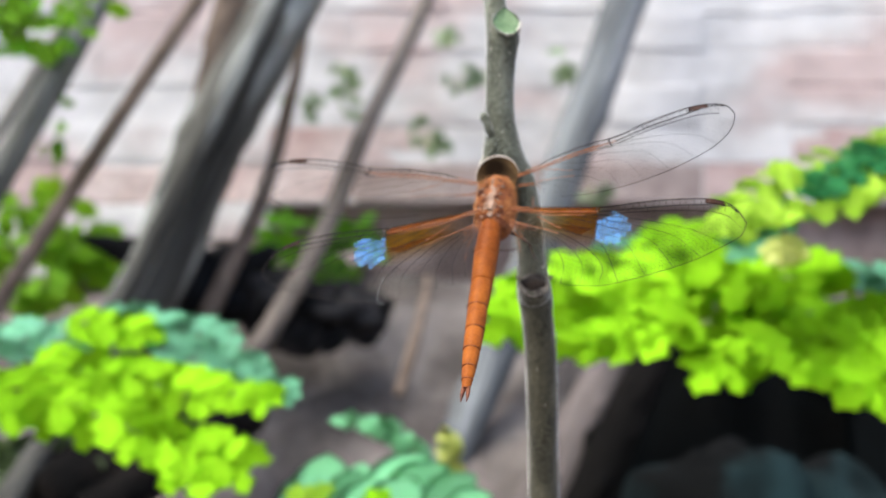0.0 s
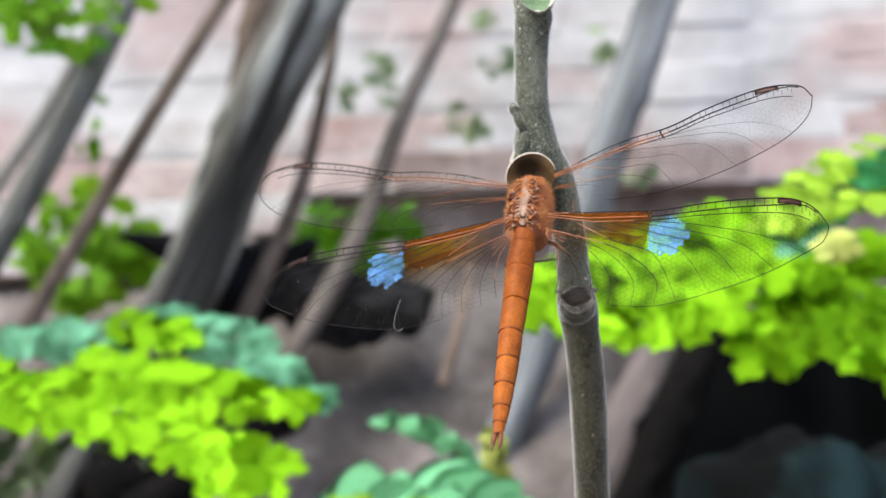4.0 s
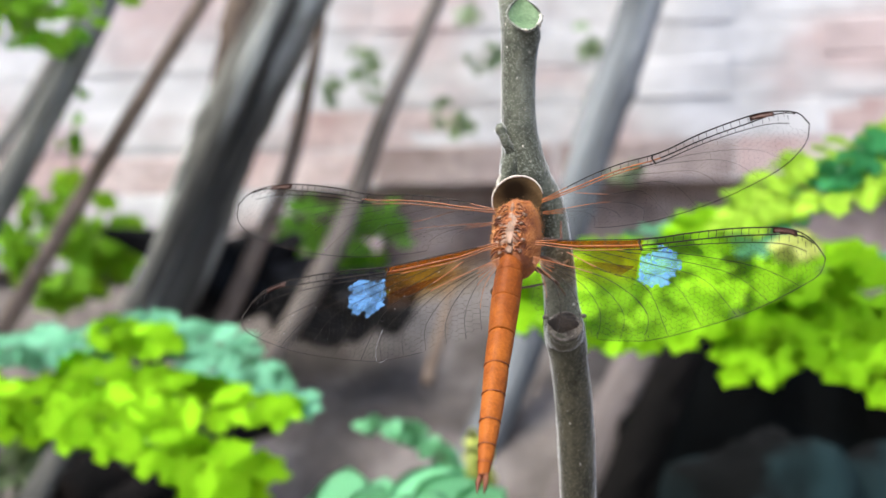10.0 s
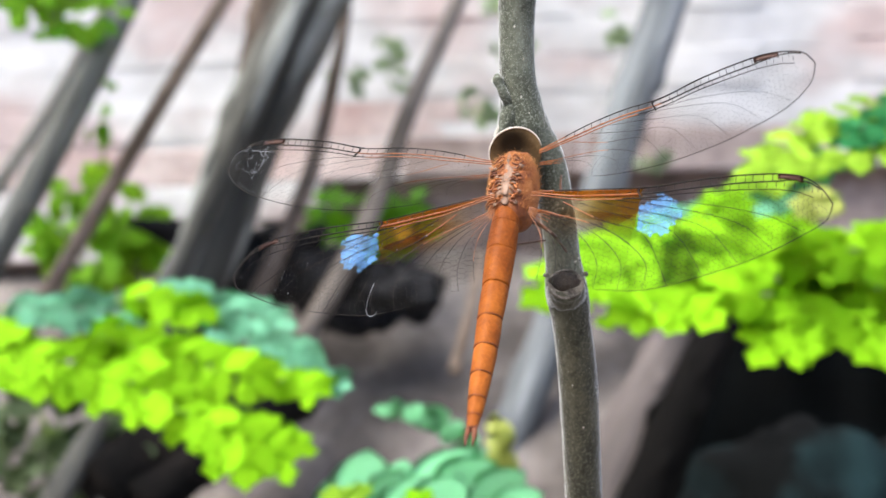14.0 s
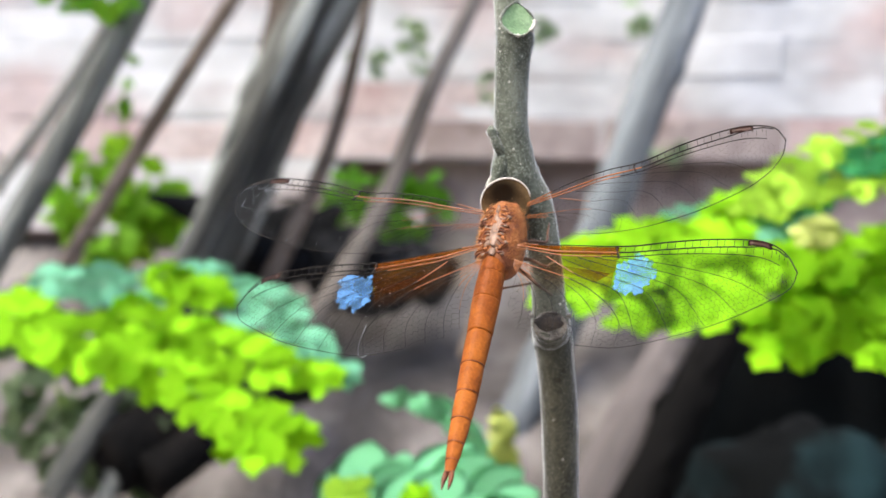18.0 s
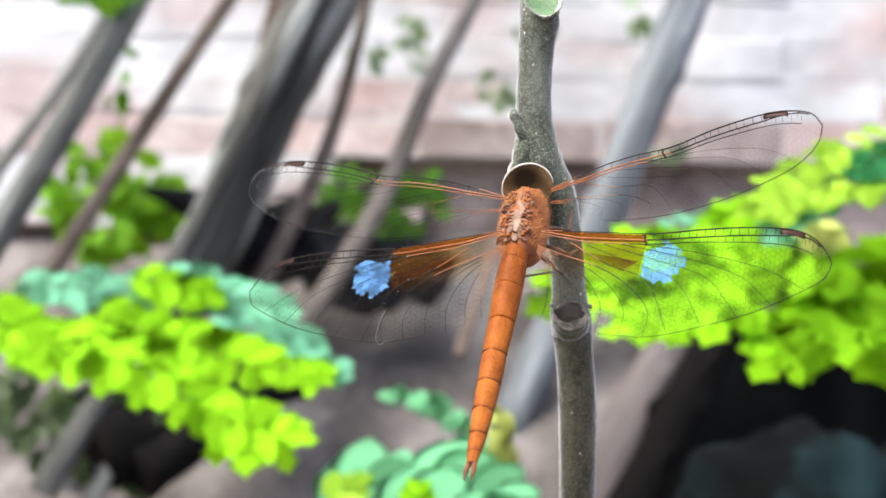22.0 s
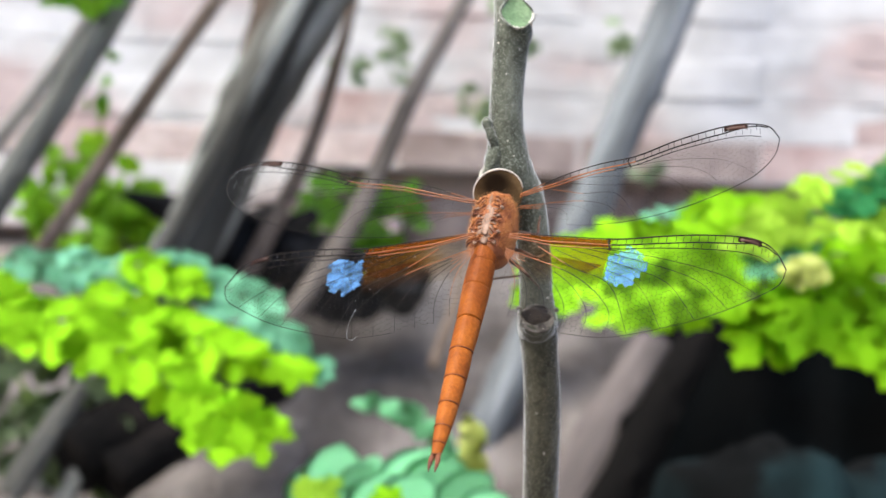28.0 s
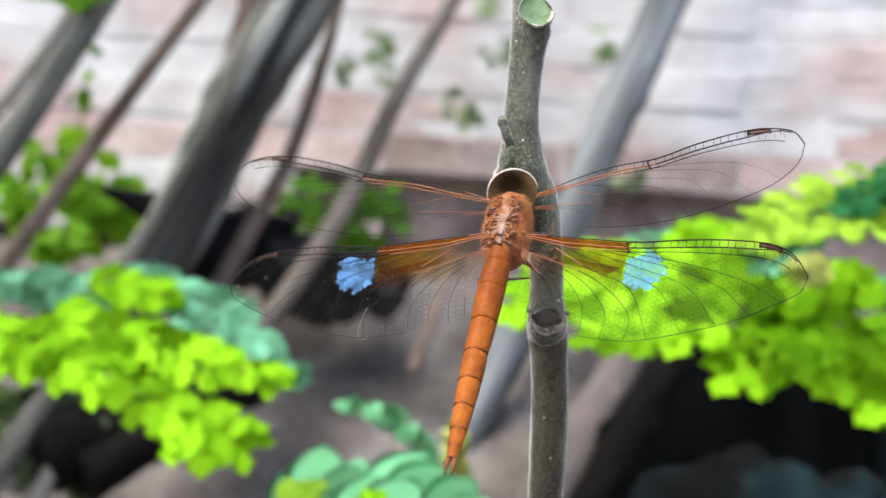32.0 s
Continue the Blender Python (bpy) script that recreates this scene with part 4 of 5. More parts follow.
def far_greens():
    """Blurred green plants by the wall, each a tuft of small leaves on stalks."""
    rng = random.Random(9)

    def tuft(at, wide, high, count, size, material, label):
        t = thing("green_plant", Matrix.Translation(at), label, "plant", "green plants by the wall")
        for k in range(max(2, count // 10)):
            bm = bmesh.new()
            q = Vector((rng.uniform(-wide, wide) * 0.6, rng.uniform(-0.02, 0.02), rng.uniform(-high, high) * 0.7))
            tube(bm, spline([(0, 0, -high), tuple(q * 0.5 + Vector((0, 0, -high * 0.3))), tuple(q)], 4), 0.0015, 5)
            part("stem", bm, "stalk", t)
        for k in range(count):
            a, r = rng.uniform(0, 6.28), math.sqrt(rng.random())
            p = Vector((wide * r * math.cos(a), rng.uniform(-0.03, 0.03), high * r * math.sin(a)))
            leaflet(t, p, (rng.uniform(-1, 1), rng.uniform(-0.5, 0.5), rng.uniform(-1, 0.4)), (rng.uniform(-0.6, 0.6), -1, rng.uniform(-0.3, 1)), size * rng.uniform(0.7, 1.3), material, rng)

    tuft((-0.4394, 1.1200, 0.5006), .085, .060, 110, .030, "leaf_mid", "green weeds growing at the wall's foot")
    tuft((-0.1448, 1.1600, 0.5006), .060, .050, 60, .030, "leaf_dark", "green weeds growing behind the poles")
    # these two tufts carry the shade low on the left in their colour
    tuft((-0.3406, 0.8000, 0.3533), .060, .060, 70, .026, "leaf_shade", "weeds coloured as if in shade beside the leaning sticks")
    tuft((-0.2812, 0.7600, 0.3268), .030, .045, 30, .022, "leaf_shade", "weeds coloured as if in shade under the bright leaves")
    tuft((-0.3361, 0.8000, 0.6921), .062, .026, 60, .022, "leaf_mid", "dark green foliage hanging over the wall")
    tuft((-0.3833, 0.9500, 0.7017), .035, .020, 16, .022, "leaf_dark", "small green leaves hanging before the wall")
    tuft((-0.3812, 1.0000, 0.6176), .012, .045, 14, .016, "leaf_dark", "thin green creeper hanging beside a pole")
    for p, w, h, c in (((0.0274, 1.2000, 0.7013),.022,.016,9), ((-0.0227, 1.2000, 0.6344),.024,.016,10), ((-0.1130, 1.2000, 0.6745),.018,.020,8), ((-0.1496, 1.1000, 0.6600),.014,.012,6), ((0.1444, 1.2000, 0.7147),.010,.022,7), ((0.0107, 1.2000, 0.7481),.016,.010,5), ((0.1705, 1.1500, 0.5647),.020,.012,6), ((-0.1230, 1.2000, 0.7147),.012,.01,4)):
        tuft(p, w, h, c, .020, "leaf_far", "small green creeper leaves on the whitewashed wall")



far_greens()


# ---------------------------------------------------------------- the upright twig
def twig():
    base = Vector((0.030, 0.20, 0.0))
    t = thing("twig", Matrix.Translation(base), "upright grey-green twig with a fresh cut and leaf scars", "twig")
    line = [(0.030, 0.200, -0.01, 0.0040), (0.025, 0.190, 0.20, 0.0034), (0.0195, 0.174, 0.40, 0.0028), (0.0167, 0.166, 0.450, 0.0026), (0.0161, 0.1633, 0.4671, 0.00248), (0.0156, 0.1608, 0.4812, 0.00254),
            (0.0149, 0.1595, 0.4887, 0.0025), (0.01425, 0.1586, 0.4935, 0.00272), (0.0139, 0.1580, 0.4972, 0.00228), (0.0135, 0.1573, 0.5014, 0.00222), (0.0128, 0.1565, 0.5060, 0.00232),
            (0.0117, 0.1557, 0.5105, 0.00245), (0.0094, 0.1550, 0.5137, 0.00325), (0.0089, 0.1545, 0.5172, 0.00262), (0.0086, 0.1539, 0.5205, 0.00226), (0.0086, 0.1533, 0.5255, 0.00220), (0.0088, 0.1526, 0.5295, 0.00232),
            (0.0090, 0.1524, 0.5318, 0.00250), (0.0084, 0.1530, 0.5345, 0.00205), (0.0078, 0.1534, 0.5375, 0.00168), (0.0072, 0.1532, 0.548, 0.00162), (0.0064, 0.1525, 0.570, 0.0015), (0.005, 0.151, 0.62, 0.0012)]
    fine = spline([np.array([p[0] - base.x, p[1] - base.y, p[2], p[3]]) for p in line], 9)
    bm = bmesh.new()
    tube(bm, fine, [p[3] for p in fine], 28, 0.035, 2)
    part("stem", bm, "bark", t)

    def disc(name, centre, normal, wide, high, material, rim, label, dish=0.0, wob=0.08, point=0.0):
        """An oval face with a raised rim."""
        q = Vector(normal).to_track_quat("Z", "Y").to_matrix()
        c = Vector(centre) - base
        bm = bmesh.new()
        n, rows = 22, []
        for k, (r, h) in enumerate(((0.0, -dish), (0.45, -dish * 0.8), (0.8, -dish * 0.2), (0.95, 0.0001))):
            rows.append([bm.verts.new(c + q @ Vector((wide * r * math.cos(a) * (1 - point * max(0, math.sin(a)) ** 1.5) * (1 + wob * noise.noise((math.cos(a), math.sin(a), 3))), high * r * math.sin(a), h))) for a in (2 * math.pi * i / n for i in range(n))] if k else [bm.verts.new(c + q @ Vector((0, 0, h)))])
        for i in range(n):
            bm.faces.new((rows[0][0], rows[1][i], rows[1][(i + 1) % n]))
            for a, b in ((1, 2), (2, 3)):
                bm.faces.new((rows[a][i], rows[b][i], rows[b][(i + 1) % n], rows[a][(i + 1) % n]))
        face = part(name, bm, material, t, label)
        bm = bmesh.new()
        loop = [c + q @ Vector((wide * math.cos(a) * (1 - point * max(0, math.sin(a)) ** 1.5) * (1 + wob * noise.noise((math.cos(a), math.sin(a), 3))), high * math.sin(a), 0.00006 * math.sin(5 * a))) for a in (2 * math.pi * i / 40 for i in range(41))]
        tube(bm, loop, 0.00016, 6, 0.5, 4, caps=False)
        part("rim", bm, rim, face)

    disc("cut_face", (0.0093, 0.1497, 0.5336), (0.16, -0.80, 0.42), 0.0021, 0.0025, "cut", "bark", "fresh pale green cut where a branch was taken", 0.0004, point=0.55)
    bm = bmesh.new()
    q = Vector((0.16, -0.80, 0.42)).to_track_quat("Z", "Y").to_matrix()
    arc = [Vector((0.0093, 0.1497, 0.5336)) - base + q @ Vector((0.0021 * math.cos(a), 0.0025 * math.sin(a), 0.00005)) for a in np.linspace(-2.4, -0.05, 26)]
    tube(bm, arc, [0.00008 + 0.00026 * abs(noise.noise((i * 0.7, 2, 1))) + 0.00012 * (i > 17) for i in range(26)], 7, 0.8, 9)
    part("torn_fringe", bm, "rim", t, "pale torn fringe under the cut")
    bm = bmesh.new()
    line = spline([(0.0142, 0.1590, 0.4926, 0.0026), (0.0141, 0.1572, 0.4934, 0.0025), (0.0140, 0.1561, 0.4940, 0.0023), (0.0140, 0.15535, 0.4943, 0.0021)], 4)
    tube(bm, [Vector(p[:3]) - base for p in line], [p[3] for p in line], 22, 0.08, 4)
    part("leaf_stub", bm, "bark", t)
    disc("leaf_scar", (0.0140, 0.15515, 0.4944), (-0.05, -1.0, 0.22), 0.0021, 0.0018, "scar", "scar", "round dished leaf scar with a dark rim", 0.0001)
    bm = bmesh.new()
    blob(bm, Vector((0.0139, 0.15512, 0.4948)) - base, (0.0017, 0.00016, 0.0011), None, 16, 10, 0.5, 2)
    part("scar_hollow", bm, "stub_rim", t, "dark hollow of the leaf scar")
    bm = bmesh.new()
    arc = [Vector((0.0139 + 0.0018 * math.cos(a), 0.1550 - 0.0001 * math.sin(3 * a), 0.4942 + 0.00145 * math.sin(a))) - base for a in np.linspace(-2.9, -0.35, 22)]
    tube(bm, arc, [0.00010 + 0.00020 * abs(noise.noise((k * 0.6, 5, 2))) for k in range(22)], 8, 0.7, 6)
    part("scar_lip", bm, "rim", t, "pale lower lip of the leaf scar")
    # The bud on its side, and the torn ledge under it.
    bm = bmesh.new()
    line = spline([(0.0074, 0.1528, 0.5170, 0.0008), (0.0069, 0.1522, 0.5180, 0.0007), (0.0065, 0.1520, 0.5190, 0.00055), (0.0062, 0.1520, 0.5198, 0.0007), (0.0061, 0.1520, 0.5205, 0.0003)], 5)
    tube(bm, [Vector(p[:3]) - base for p in line], [p[3] for p in line], 12, 0.25, 5)
    part("bud", bm, "bark", t, "small pale side bud")
    bm = bmesh.new()
    line = spline([(0.0066, 0.1522, 0.5148, 0.0001), (0.0057, 0.1520, 0.5130, 0.00025), (0.0063, 0.1516, 0.5125, 0.0003), (0.0080, 0.1519, 0.5124, 0.0002), (0.0094, 0.1521, 0.5125, 0.0001)], 6)
    tube(bm, [Vector(p[:3]) - base for p in line], [p[3] for p in line], 10, 0.3, 3)
    bm2 = bmesh.new()
    line = spline([(0.0080, 0.1534, 0.5178, 0.0008), (0.0075, 0.1529, 0.5157, 0.0012), (0.0069, 0.1524, 0.5138, 0.0010), (0.0059, 0.1520, 0.5128, 0.0002)], 5)
    tube(bm2, [Vector(p[:3]) - base for p in line], [p[3] for p in line], 14, 0.1, 5)
    part("leaf_cushion", bm2, "bark", t, "pointed swelling under the bud")
    part("torn_ledge", bm, "rim", t, "pale torn bark ledge")
    # Corky pores and two stipule points beside the scar.
    rng = random.Random(6)
    for k in range(40):
        i = rng.randrange(22, len(fine) - 30)
        a = rng.uniform(3.3, 6.2)
        p = Vector(fine[i][:3]) + Vector((math.cos(a), math.sin(a), 0)) * fine[i][3] * 1.0
        bm = bmesh.new()
        s = rng.uniform(0.00007, 0.00014)
        blob(bm, p, (s, s, s * 1.4), None, 7, 5)
        part("pore", bm, "rim", t)
    # short pale fuzz all over the bark
    spots, tris = [], []
    for k in range(5200):
        i = rng.randrange(26, len(fine) - 14)
        a, ahead = rng.uniform(0, 6.283), rng.random()
        p = fine[i] + (fine[i + 1] - fine[i]) * ahead
        out = Vector((math.cos(a), math.sin(a), rng.uniform(-0.3, 0.6)))
        foot = Vector(p[:3]) + Vector((math.cos(a), math.sin(a), 0)) * p[3] * 0.98
        side = Vector((-math.sin(a), math.cos(a), rng.uniform(-0.5, 0.5))) * 0.000011
        n = len(spots)
        spots += [foot - side, foot + side, foot + out * rng.uniform(0.00008, 0.00026)]
        tris.append((n, n + 1, n + 2))
    mesh = bpy.data.meshes.new("fuzz")
    mesh.from_pydata(spots, [], tris)
    mesh.materials.append(M["fuzz"])
    fuzz = new("fuzz", mesh)
    fuzz.parent = t
    tagged(fuzz, "short pale fuzz on the bark", kind="stuff")
    for sx in (-1, 1):
        bm = bmesh.new()
        blob(bm, Vector((0.0141 + sx * 0.0025, 0.1566, 0.4956)) - base, (0.0004, 0.0004, 0.0003), None, 8, 6, 0.3, sx)
        part("stipule", bm, "scar", t, "dark stipule stub")
    return t


twig()


# ---------------------------------------------------------------- the dragonfly
MM = 0.001
RIGHT, AXIS = Vector((0.956, -0.278, 0.092)), Vector((-0.129, -0.643, -0.755))
DORSAL = -RIGHT.cross(AXIS).normalized()
HEADWARD = DORSAL.cross(RIGHT).normalized()
BODY = Matrix.Translation((0.0068, 0.1440, 0.5069)) @ Matrix((RIGHT.normalized(), HEADWARD, DORSAL)).transposed().to_4x4()

# Outlines in millimetres: along the span, and back from the front edge.
FORE = [(0, 0), (5, -1.0), (10, -1.2), (14.6, -0.8), (19.5, -1.6), (25, -1.9), (28, -1.5), (30.3, -0.3), (31.4, 2)]
FORE_BACK = [(-0.3, 2.2), (2.5, 5.2), (7, 7.6), (13.5, 9.0), (19.5, 9.0), (24, 8.2), (28, 6.8), (30.6, 4.6), (31.4, 2)]
HIND = [(0, 0), (6, -0.3), (12.3, -0.7), (17.6, -1.8), (23, -2.7), (28, -3.0), (30.8, -1.7), (32.2, 0.8)]
HIND_BACK = [(-1, 4.4), (0, 9.0), (2, 12.2), (6, 12.9), (11.5, 13.0), (14.5, 12.6), (18.8, 11.0), (24.3, 8.4), (29, 5.2), (31.6, 2.9), (32.2, 0.8)]


def wing(owner, name, base, e1, e2, front, back, sx, nodus, hind, seed):
    """A wing: a clear cambered membrane, its veins, the wing spot, and on the hind wings an amber and a milky patch."""
    e1, e2 = Vector(e1).normalized(), Vector(e2)
    e2 = (e2 - e1 * e2.dot(e1)).normalized()
    e3 = e1.cross(e2)
    inv = BODY.inverted()
    flip = 1 if e3.dot(DORSAL) > 0 else -1
    m = inv @ Matrix.Translation(base) @ Matrix((e1, e2, e3)).transposed().to_4x4()
    rng = random.Random(seed)
    a, b = np.array(spline(front, 10)), np.array(spline(back, 10))
    tip = a[-1][0]

    def edge(curve, f):
        k = np.linspace(0, 1, len(curve))
        return np.array([np.interp(f, k, curve[:, 0]), np.interp(f, k, curve[:, 1])])

    # even steps along each edge
    def even(curve, n):
        s = np.r_[0, np.cumsum(np.hypot(*np.diff(curve, axis=0).T))]
        f = np.linspace(0, s[-1], n)
        return np.stack([np.interp(f, s, curve[:, 0]), np.interp(f, s, curve[:, 1])], 1)

    a, b = even(a, 41), even(b, 41)

    def lift(u, v):
        return flip * (0.35 * math.sin(math.pi * min(1, max(0, u / tip))) - 0.010 * max(0, v) ** 1.5 + 0.10 * math.sin(v * 1.6) * math.exp(-max(0, v) * 0.25))

    def at(u, v, up=0.0):
        return Vector((u * sx, v, lift(u, v) + flip * up)) * MM

    def front_at(u):
        return float(np.interp(u, a[:, 0], a[:, 1]))

    def back_at(u):
        i = int(np.argmax(b[:, 0]))
        return float(np.interp(u, b[: i + 1, 0], b[: i + 1, 1]))

    def inside(u, v):
        return -0.5 <= u <= tip and front_at(u) <= v <= back_at(u)

    def sheet(bm, f0, f1, w0, w1, nu, nw, up, ragged=0.0):
        g = []
        for i in range(nu + 1):
            f = f0 + (f1 - f0) * i / nu
            p, q = edge(a, f), edge(b, f)
            row = []
            for j in range(nw + 1):
                w = w0 + (w1 - w0) * j / nw
                e = ragged * (noise.noise((f * 60, w * 9, seed)) if i in (0, nu) else 0)
                c = p + (q - p) * min(1, max(0, w + (ragged * 0.6 * noise.noise((f * 90, 3, seed)) if j == nw else 0)))
                row.append(bm.verts.new(at(c[0] + e, c[1], up)))
            g.append(row)
        for i in range(nu):
            for j in range(nw):
                try:
                    bm.faces.new((g[i][j], g[i + 1][j], g[i + 1][j + 1], g[i][j + 1]))
                except ValueError:
                    pass

    wg = part(name, *membrane_mesh(sheet), owner, "clear net-veined wing" if not hind else "clear net-veined wing with amber and milky blue patches", m=m)
    wg.visible_shadow = True

    # Pigment patches of the hind wing, bounded by span and chord.
    def patch(pname, material, u0, u1, low, high, label, ragged):
        bm = bmesh.new()
        nu, nv = 18, 14
        g = []
        for i in range(nu + 1):
            row = []
            for j in range(nv + 1):
                u = u0(j / nv) + (u1(j / nv) - u0(j / nv)) * i / nu
                lo, hi = low(u), high(u)
                v = lo + (hi - lo) * j / nv
                if j == nv:
                    v += ragged * noise.noise((u * 1.7, 0.5, seed))
                if i == nu:
                    u += ragged * noise.noise((v * 1.7, 7.5, seed))
                row.append(bm.verts.new(at(u, v, -0.05 if pname == 'brown_streak' else -0.04 if pname == 'orange_strip' else -0.06)))
            g.append(row)
        for i in range(nu):
            for j in range(nv):
                bm.faces.new((g[i][j], g[i + 1][j], g[i + 1][j + 1], g[i][j + 1]))
        part(pname, bm, material, wg, label)

    # The net of small cells: a honeycomb that widens towards the root, each corner a little off.
    cell = 0.40
    corners, cells = {}, []

    def corner(x, y):
        key = (round(x * 50), round(y * 50))
        if key not in corners:
            u = tip * (max(0.0, x) / tip) ** 0.80
            v = y + 0.012 * (u - 0.5 * tip) ** 2 * min(1, y / 6)
            corners[key] = (u + 0.22 * noise.noise((u * 2.3, v * 2.3, seed)), v + 0.22 * noise.noise((u * 2.3, v * 2.3, seed + 40)))
        return key

    for i in range(int(tip / (1.5 * cell)) + 2):
        for j in range(-3, int(14 / (1.732 * cell)) + 2):
            x, y = i * 1.5 * cell, (j + (0.5 if i % 2 else 0)) * 1.732 * cell
            cells.append([corner(x + cell * math.cos(k * math.pi / 3), y + cell * math.sin(k * math.pi / 3)) for k in range(6)])

    if hind:
        patch("amber_patch", "amber", lambda f: 0.6, lambda f: nodus + 0.35 - 0.5 * f, lambda u: front_at(u) + 0.12, lambda u: 6.6, "translucent amber-brown wing patch", 0.35)
        patch("brown_streak", "streak", lambda f: 3.0, lambda f: nodus - 0.2 - 1.6 * f, lambda u: 2.1 + 0.10 * u, lambda u: 2.6 + 0.20 * u, "dark brown streak in the amber patch", 0.3)
        patch("orange_strip", "strip", lambda f: -0.5, lambda f: nodus + 0.1, lambda u: front_at(u) + 0.08, lambda u: front_at(u) + 0.45 + 0.9 * min(1, max(0, u) / 5), "orange-brown strip behind the front edge", 0.0)
        # the milky patch fills whole cells, so its edge is ragged
        bm, mid = bmesh.new(), (nodus + 2.5, 3.1)
        for six in cells:
            pts = [corners[k] for k in six]
            cu, cv = sum(p[0] for p in pts) / 6, sum(p[1] for p in pts) / 6
            far = math.hypot((cu - mid[0] + 0.18 * (cv - 3)) / 2.55, (cv - mid[1]) / 2.95) + 0.26 * noise.noise((cu * 1.9, cv * 1.9, seed))
            if far < 0.95 and cu > nodus - 0.1 and cv > front_at(cu) + 0.9:
                bm.faces.new([bm.verts.new(at(p[0], p[1], -0.08)) for p in pts])
        part("milky_patch", bm, "milky", wg, "milky pale blue wing patch of ragged cells")

    dark, warm = bmesh.new(), bmesh.new()

    def vein(points, r0, r1=None, warm_to=-1.0):
        pts = [at(u, v, 0.03) for u, v in points]
        r1 = r1 or r0
        cut = next((i for i, (u, _) in enumerate(points) if u > warm_to), len(points))
        for bm, lo, hi in ((warm, 0, cut + 1), (dark, cut, len(points))):
            seg = pts[lo:hi]
            if len(seg) > 1:
                rad = [(r0 + (r1 - r0) * (lo + i) / len(pts)) * 1.2 * MM for i in range(len(seg))]
                tube(bm, seg, rad, 5, caps=False)

    def line(points, n=7):
        return [(p[0], p[1]) for p in spline(points, n)]

    # front edge, the two strong veins behind it, the nodus and the wing's rim
    vein([(-0.9, 0.1)] + [tuple(p) for p in a if p[0] <= nodus], 0.050, 0.055, nodus * 0.12)
    vein([tuple(p) for p in a if p[0] >= nodus - 0.6], 0.075, 0.060)
    vein([tuple(p) for p in b if p[0] > (8 if hind else 6)], 0.022, 0.048)
    st = tip - (5.7 if hind else 6.1)
    second = [(u, front_at(u) + (0.35 + 0.65 * min(1, max(0, u) / 4)) * (1 if u < st else max(0.25, 1 - (u - st) * 0.2))) for u in np.linspace(-0.9, tip - 1.2, 31)]
    vein(second, 0.075, 0.06, nodus)
    third = [(u, front_at(u) + 0.7 + (0.9 * min(1, max(0, u) / 5)) + 0.03 * max(0, u - nodus)) for u in np.linspace(-0.9, tip - 2.0, 27)]
    vein(third, 0.058, 0.036, nodus * 0.85)
    nv = front_at(nodus)
    vein([(nodus, nv), (nodus - 0.15, nv + 0.5), (nodus + 0.05, nv + 1.0), (nodus + 0.35, nv + 1.7)], 0.10)
    for u in np.arange(1.5, nodus, 1.15 if not hind else 1.5):
        u += rng.uniform(-0.15, 0.15)
        vein([(u, front_at(u)), (u, front_at(u) + 0.95)], 0.03)
        vein([(u + 0.4, front_at(u) + 0.95), (u + 0.4, front_at(u) + 1.6)], 0.025)
    for u in np.arange(nodus + 1.0, tip - 1.5, 0.95):
        u += rng.uniform(-0.15, 0.15)
        vein([(u, front_at(u)), (u, front_at(u) + 0.95)], 0.028)
        vein([(u + 0.4, front_at(u) + 0.95), (u + 0.4, front_at(u) + 1.75)], 0.022)
    # the fan of long veins towards the back edge
    ends = (28.6, 25.5, 22.0, 18.4, 15.0, 12.0, 9.0, 6.0, 3.4) if not hind else (29.6, 26.4, 23.0, 19.4, 15.9, 13.4, 10.8, 8.2, 5.8, 3.6, 1.8)
    fan = []
    for k, e in enumerate(ends):
        f = k / (len(ends) - 1)
        # the outer ones branch off behind the nodus, the inner ones start at the root
        su = nodus * (0.95 - 0.17 * k) if k < 5 else -0.8
        sv = float(np.interp(su, [p[0] for p in third], [p[1] for p in third])) + 0.12 * k if k < 5 else 1.6 + (1.5 if hind else 0.9) * f
        be = back_at(e)
        if k < 5:
            pts = [(su, sv), (su + (e - su) * 0.38, sv + (be - sv) * (0.12 + 0.03 * k)), (su + (e - su) * 0.76, sv + (be - sv) * 0.42), (e, be - 0.05)]
        else:
            pts = [(su, sv), (e * 0.62, sv + (be - sv) * (0.22 + 0.10 * f)), (e - 0.5 * (1 - f), sv + (be - sv) * (0.62 + 0.05 * f)), (e, be - 0.05)]
        fan.append(line(pts, 9))
        vein(fan[-1], (0.055 if k in (4, 5) else 0.034) * (1 if hind else 0.6), 0.018 if hind else 0.010, nodus * (0.55 if k in (4, 5) else 0.14 if k > 4 else -1))
    # the cell walls, behind the three strong veins
    done = set()
    for six in cells:
        for k in range(6):
            pair = tuple(sorted((six[k], six[(k + 1) % 6])))
            if pair in done:
                continue
            done.add(pair)
            p, q = corners[pair[0]], corners[pair[1]]
            if all(inside(*c) and c[1] < back_at(c[0]) - 0.1 and c[1] > front_at(c[0]) + 1.5 + 0.02 * c[0] for c in (p, q)):
                tube(dark, [at(*p, 0.03), at(*q, 0.03)], (0.0115 if hind else 0.0065) * MM, 3, caps=False)
    if not hind and sx > 1:
        # worn scratches at the tip, together with its sparkle as pale lines
        bm = bmesh.new()
        for k in range(26):
            u, v = rng.uniform(27.0, 31.0), rng.uniform(-0.5, 7.0)
            pts, ang = [], rng.uniform(0, 6.28)
            for s in range(9):
                if inside(u, v):
                    pts.append(at(u, v, 0.05))
                ang += rng.uniform(-0.9, 0.9)
                u, v = u + 0.26 * math.cos(ang), v + 0.26 * math.sin(ang)
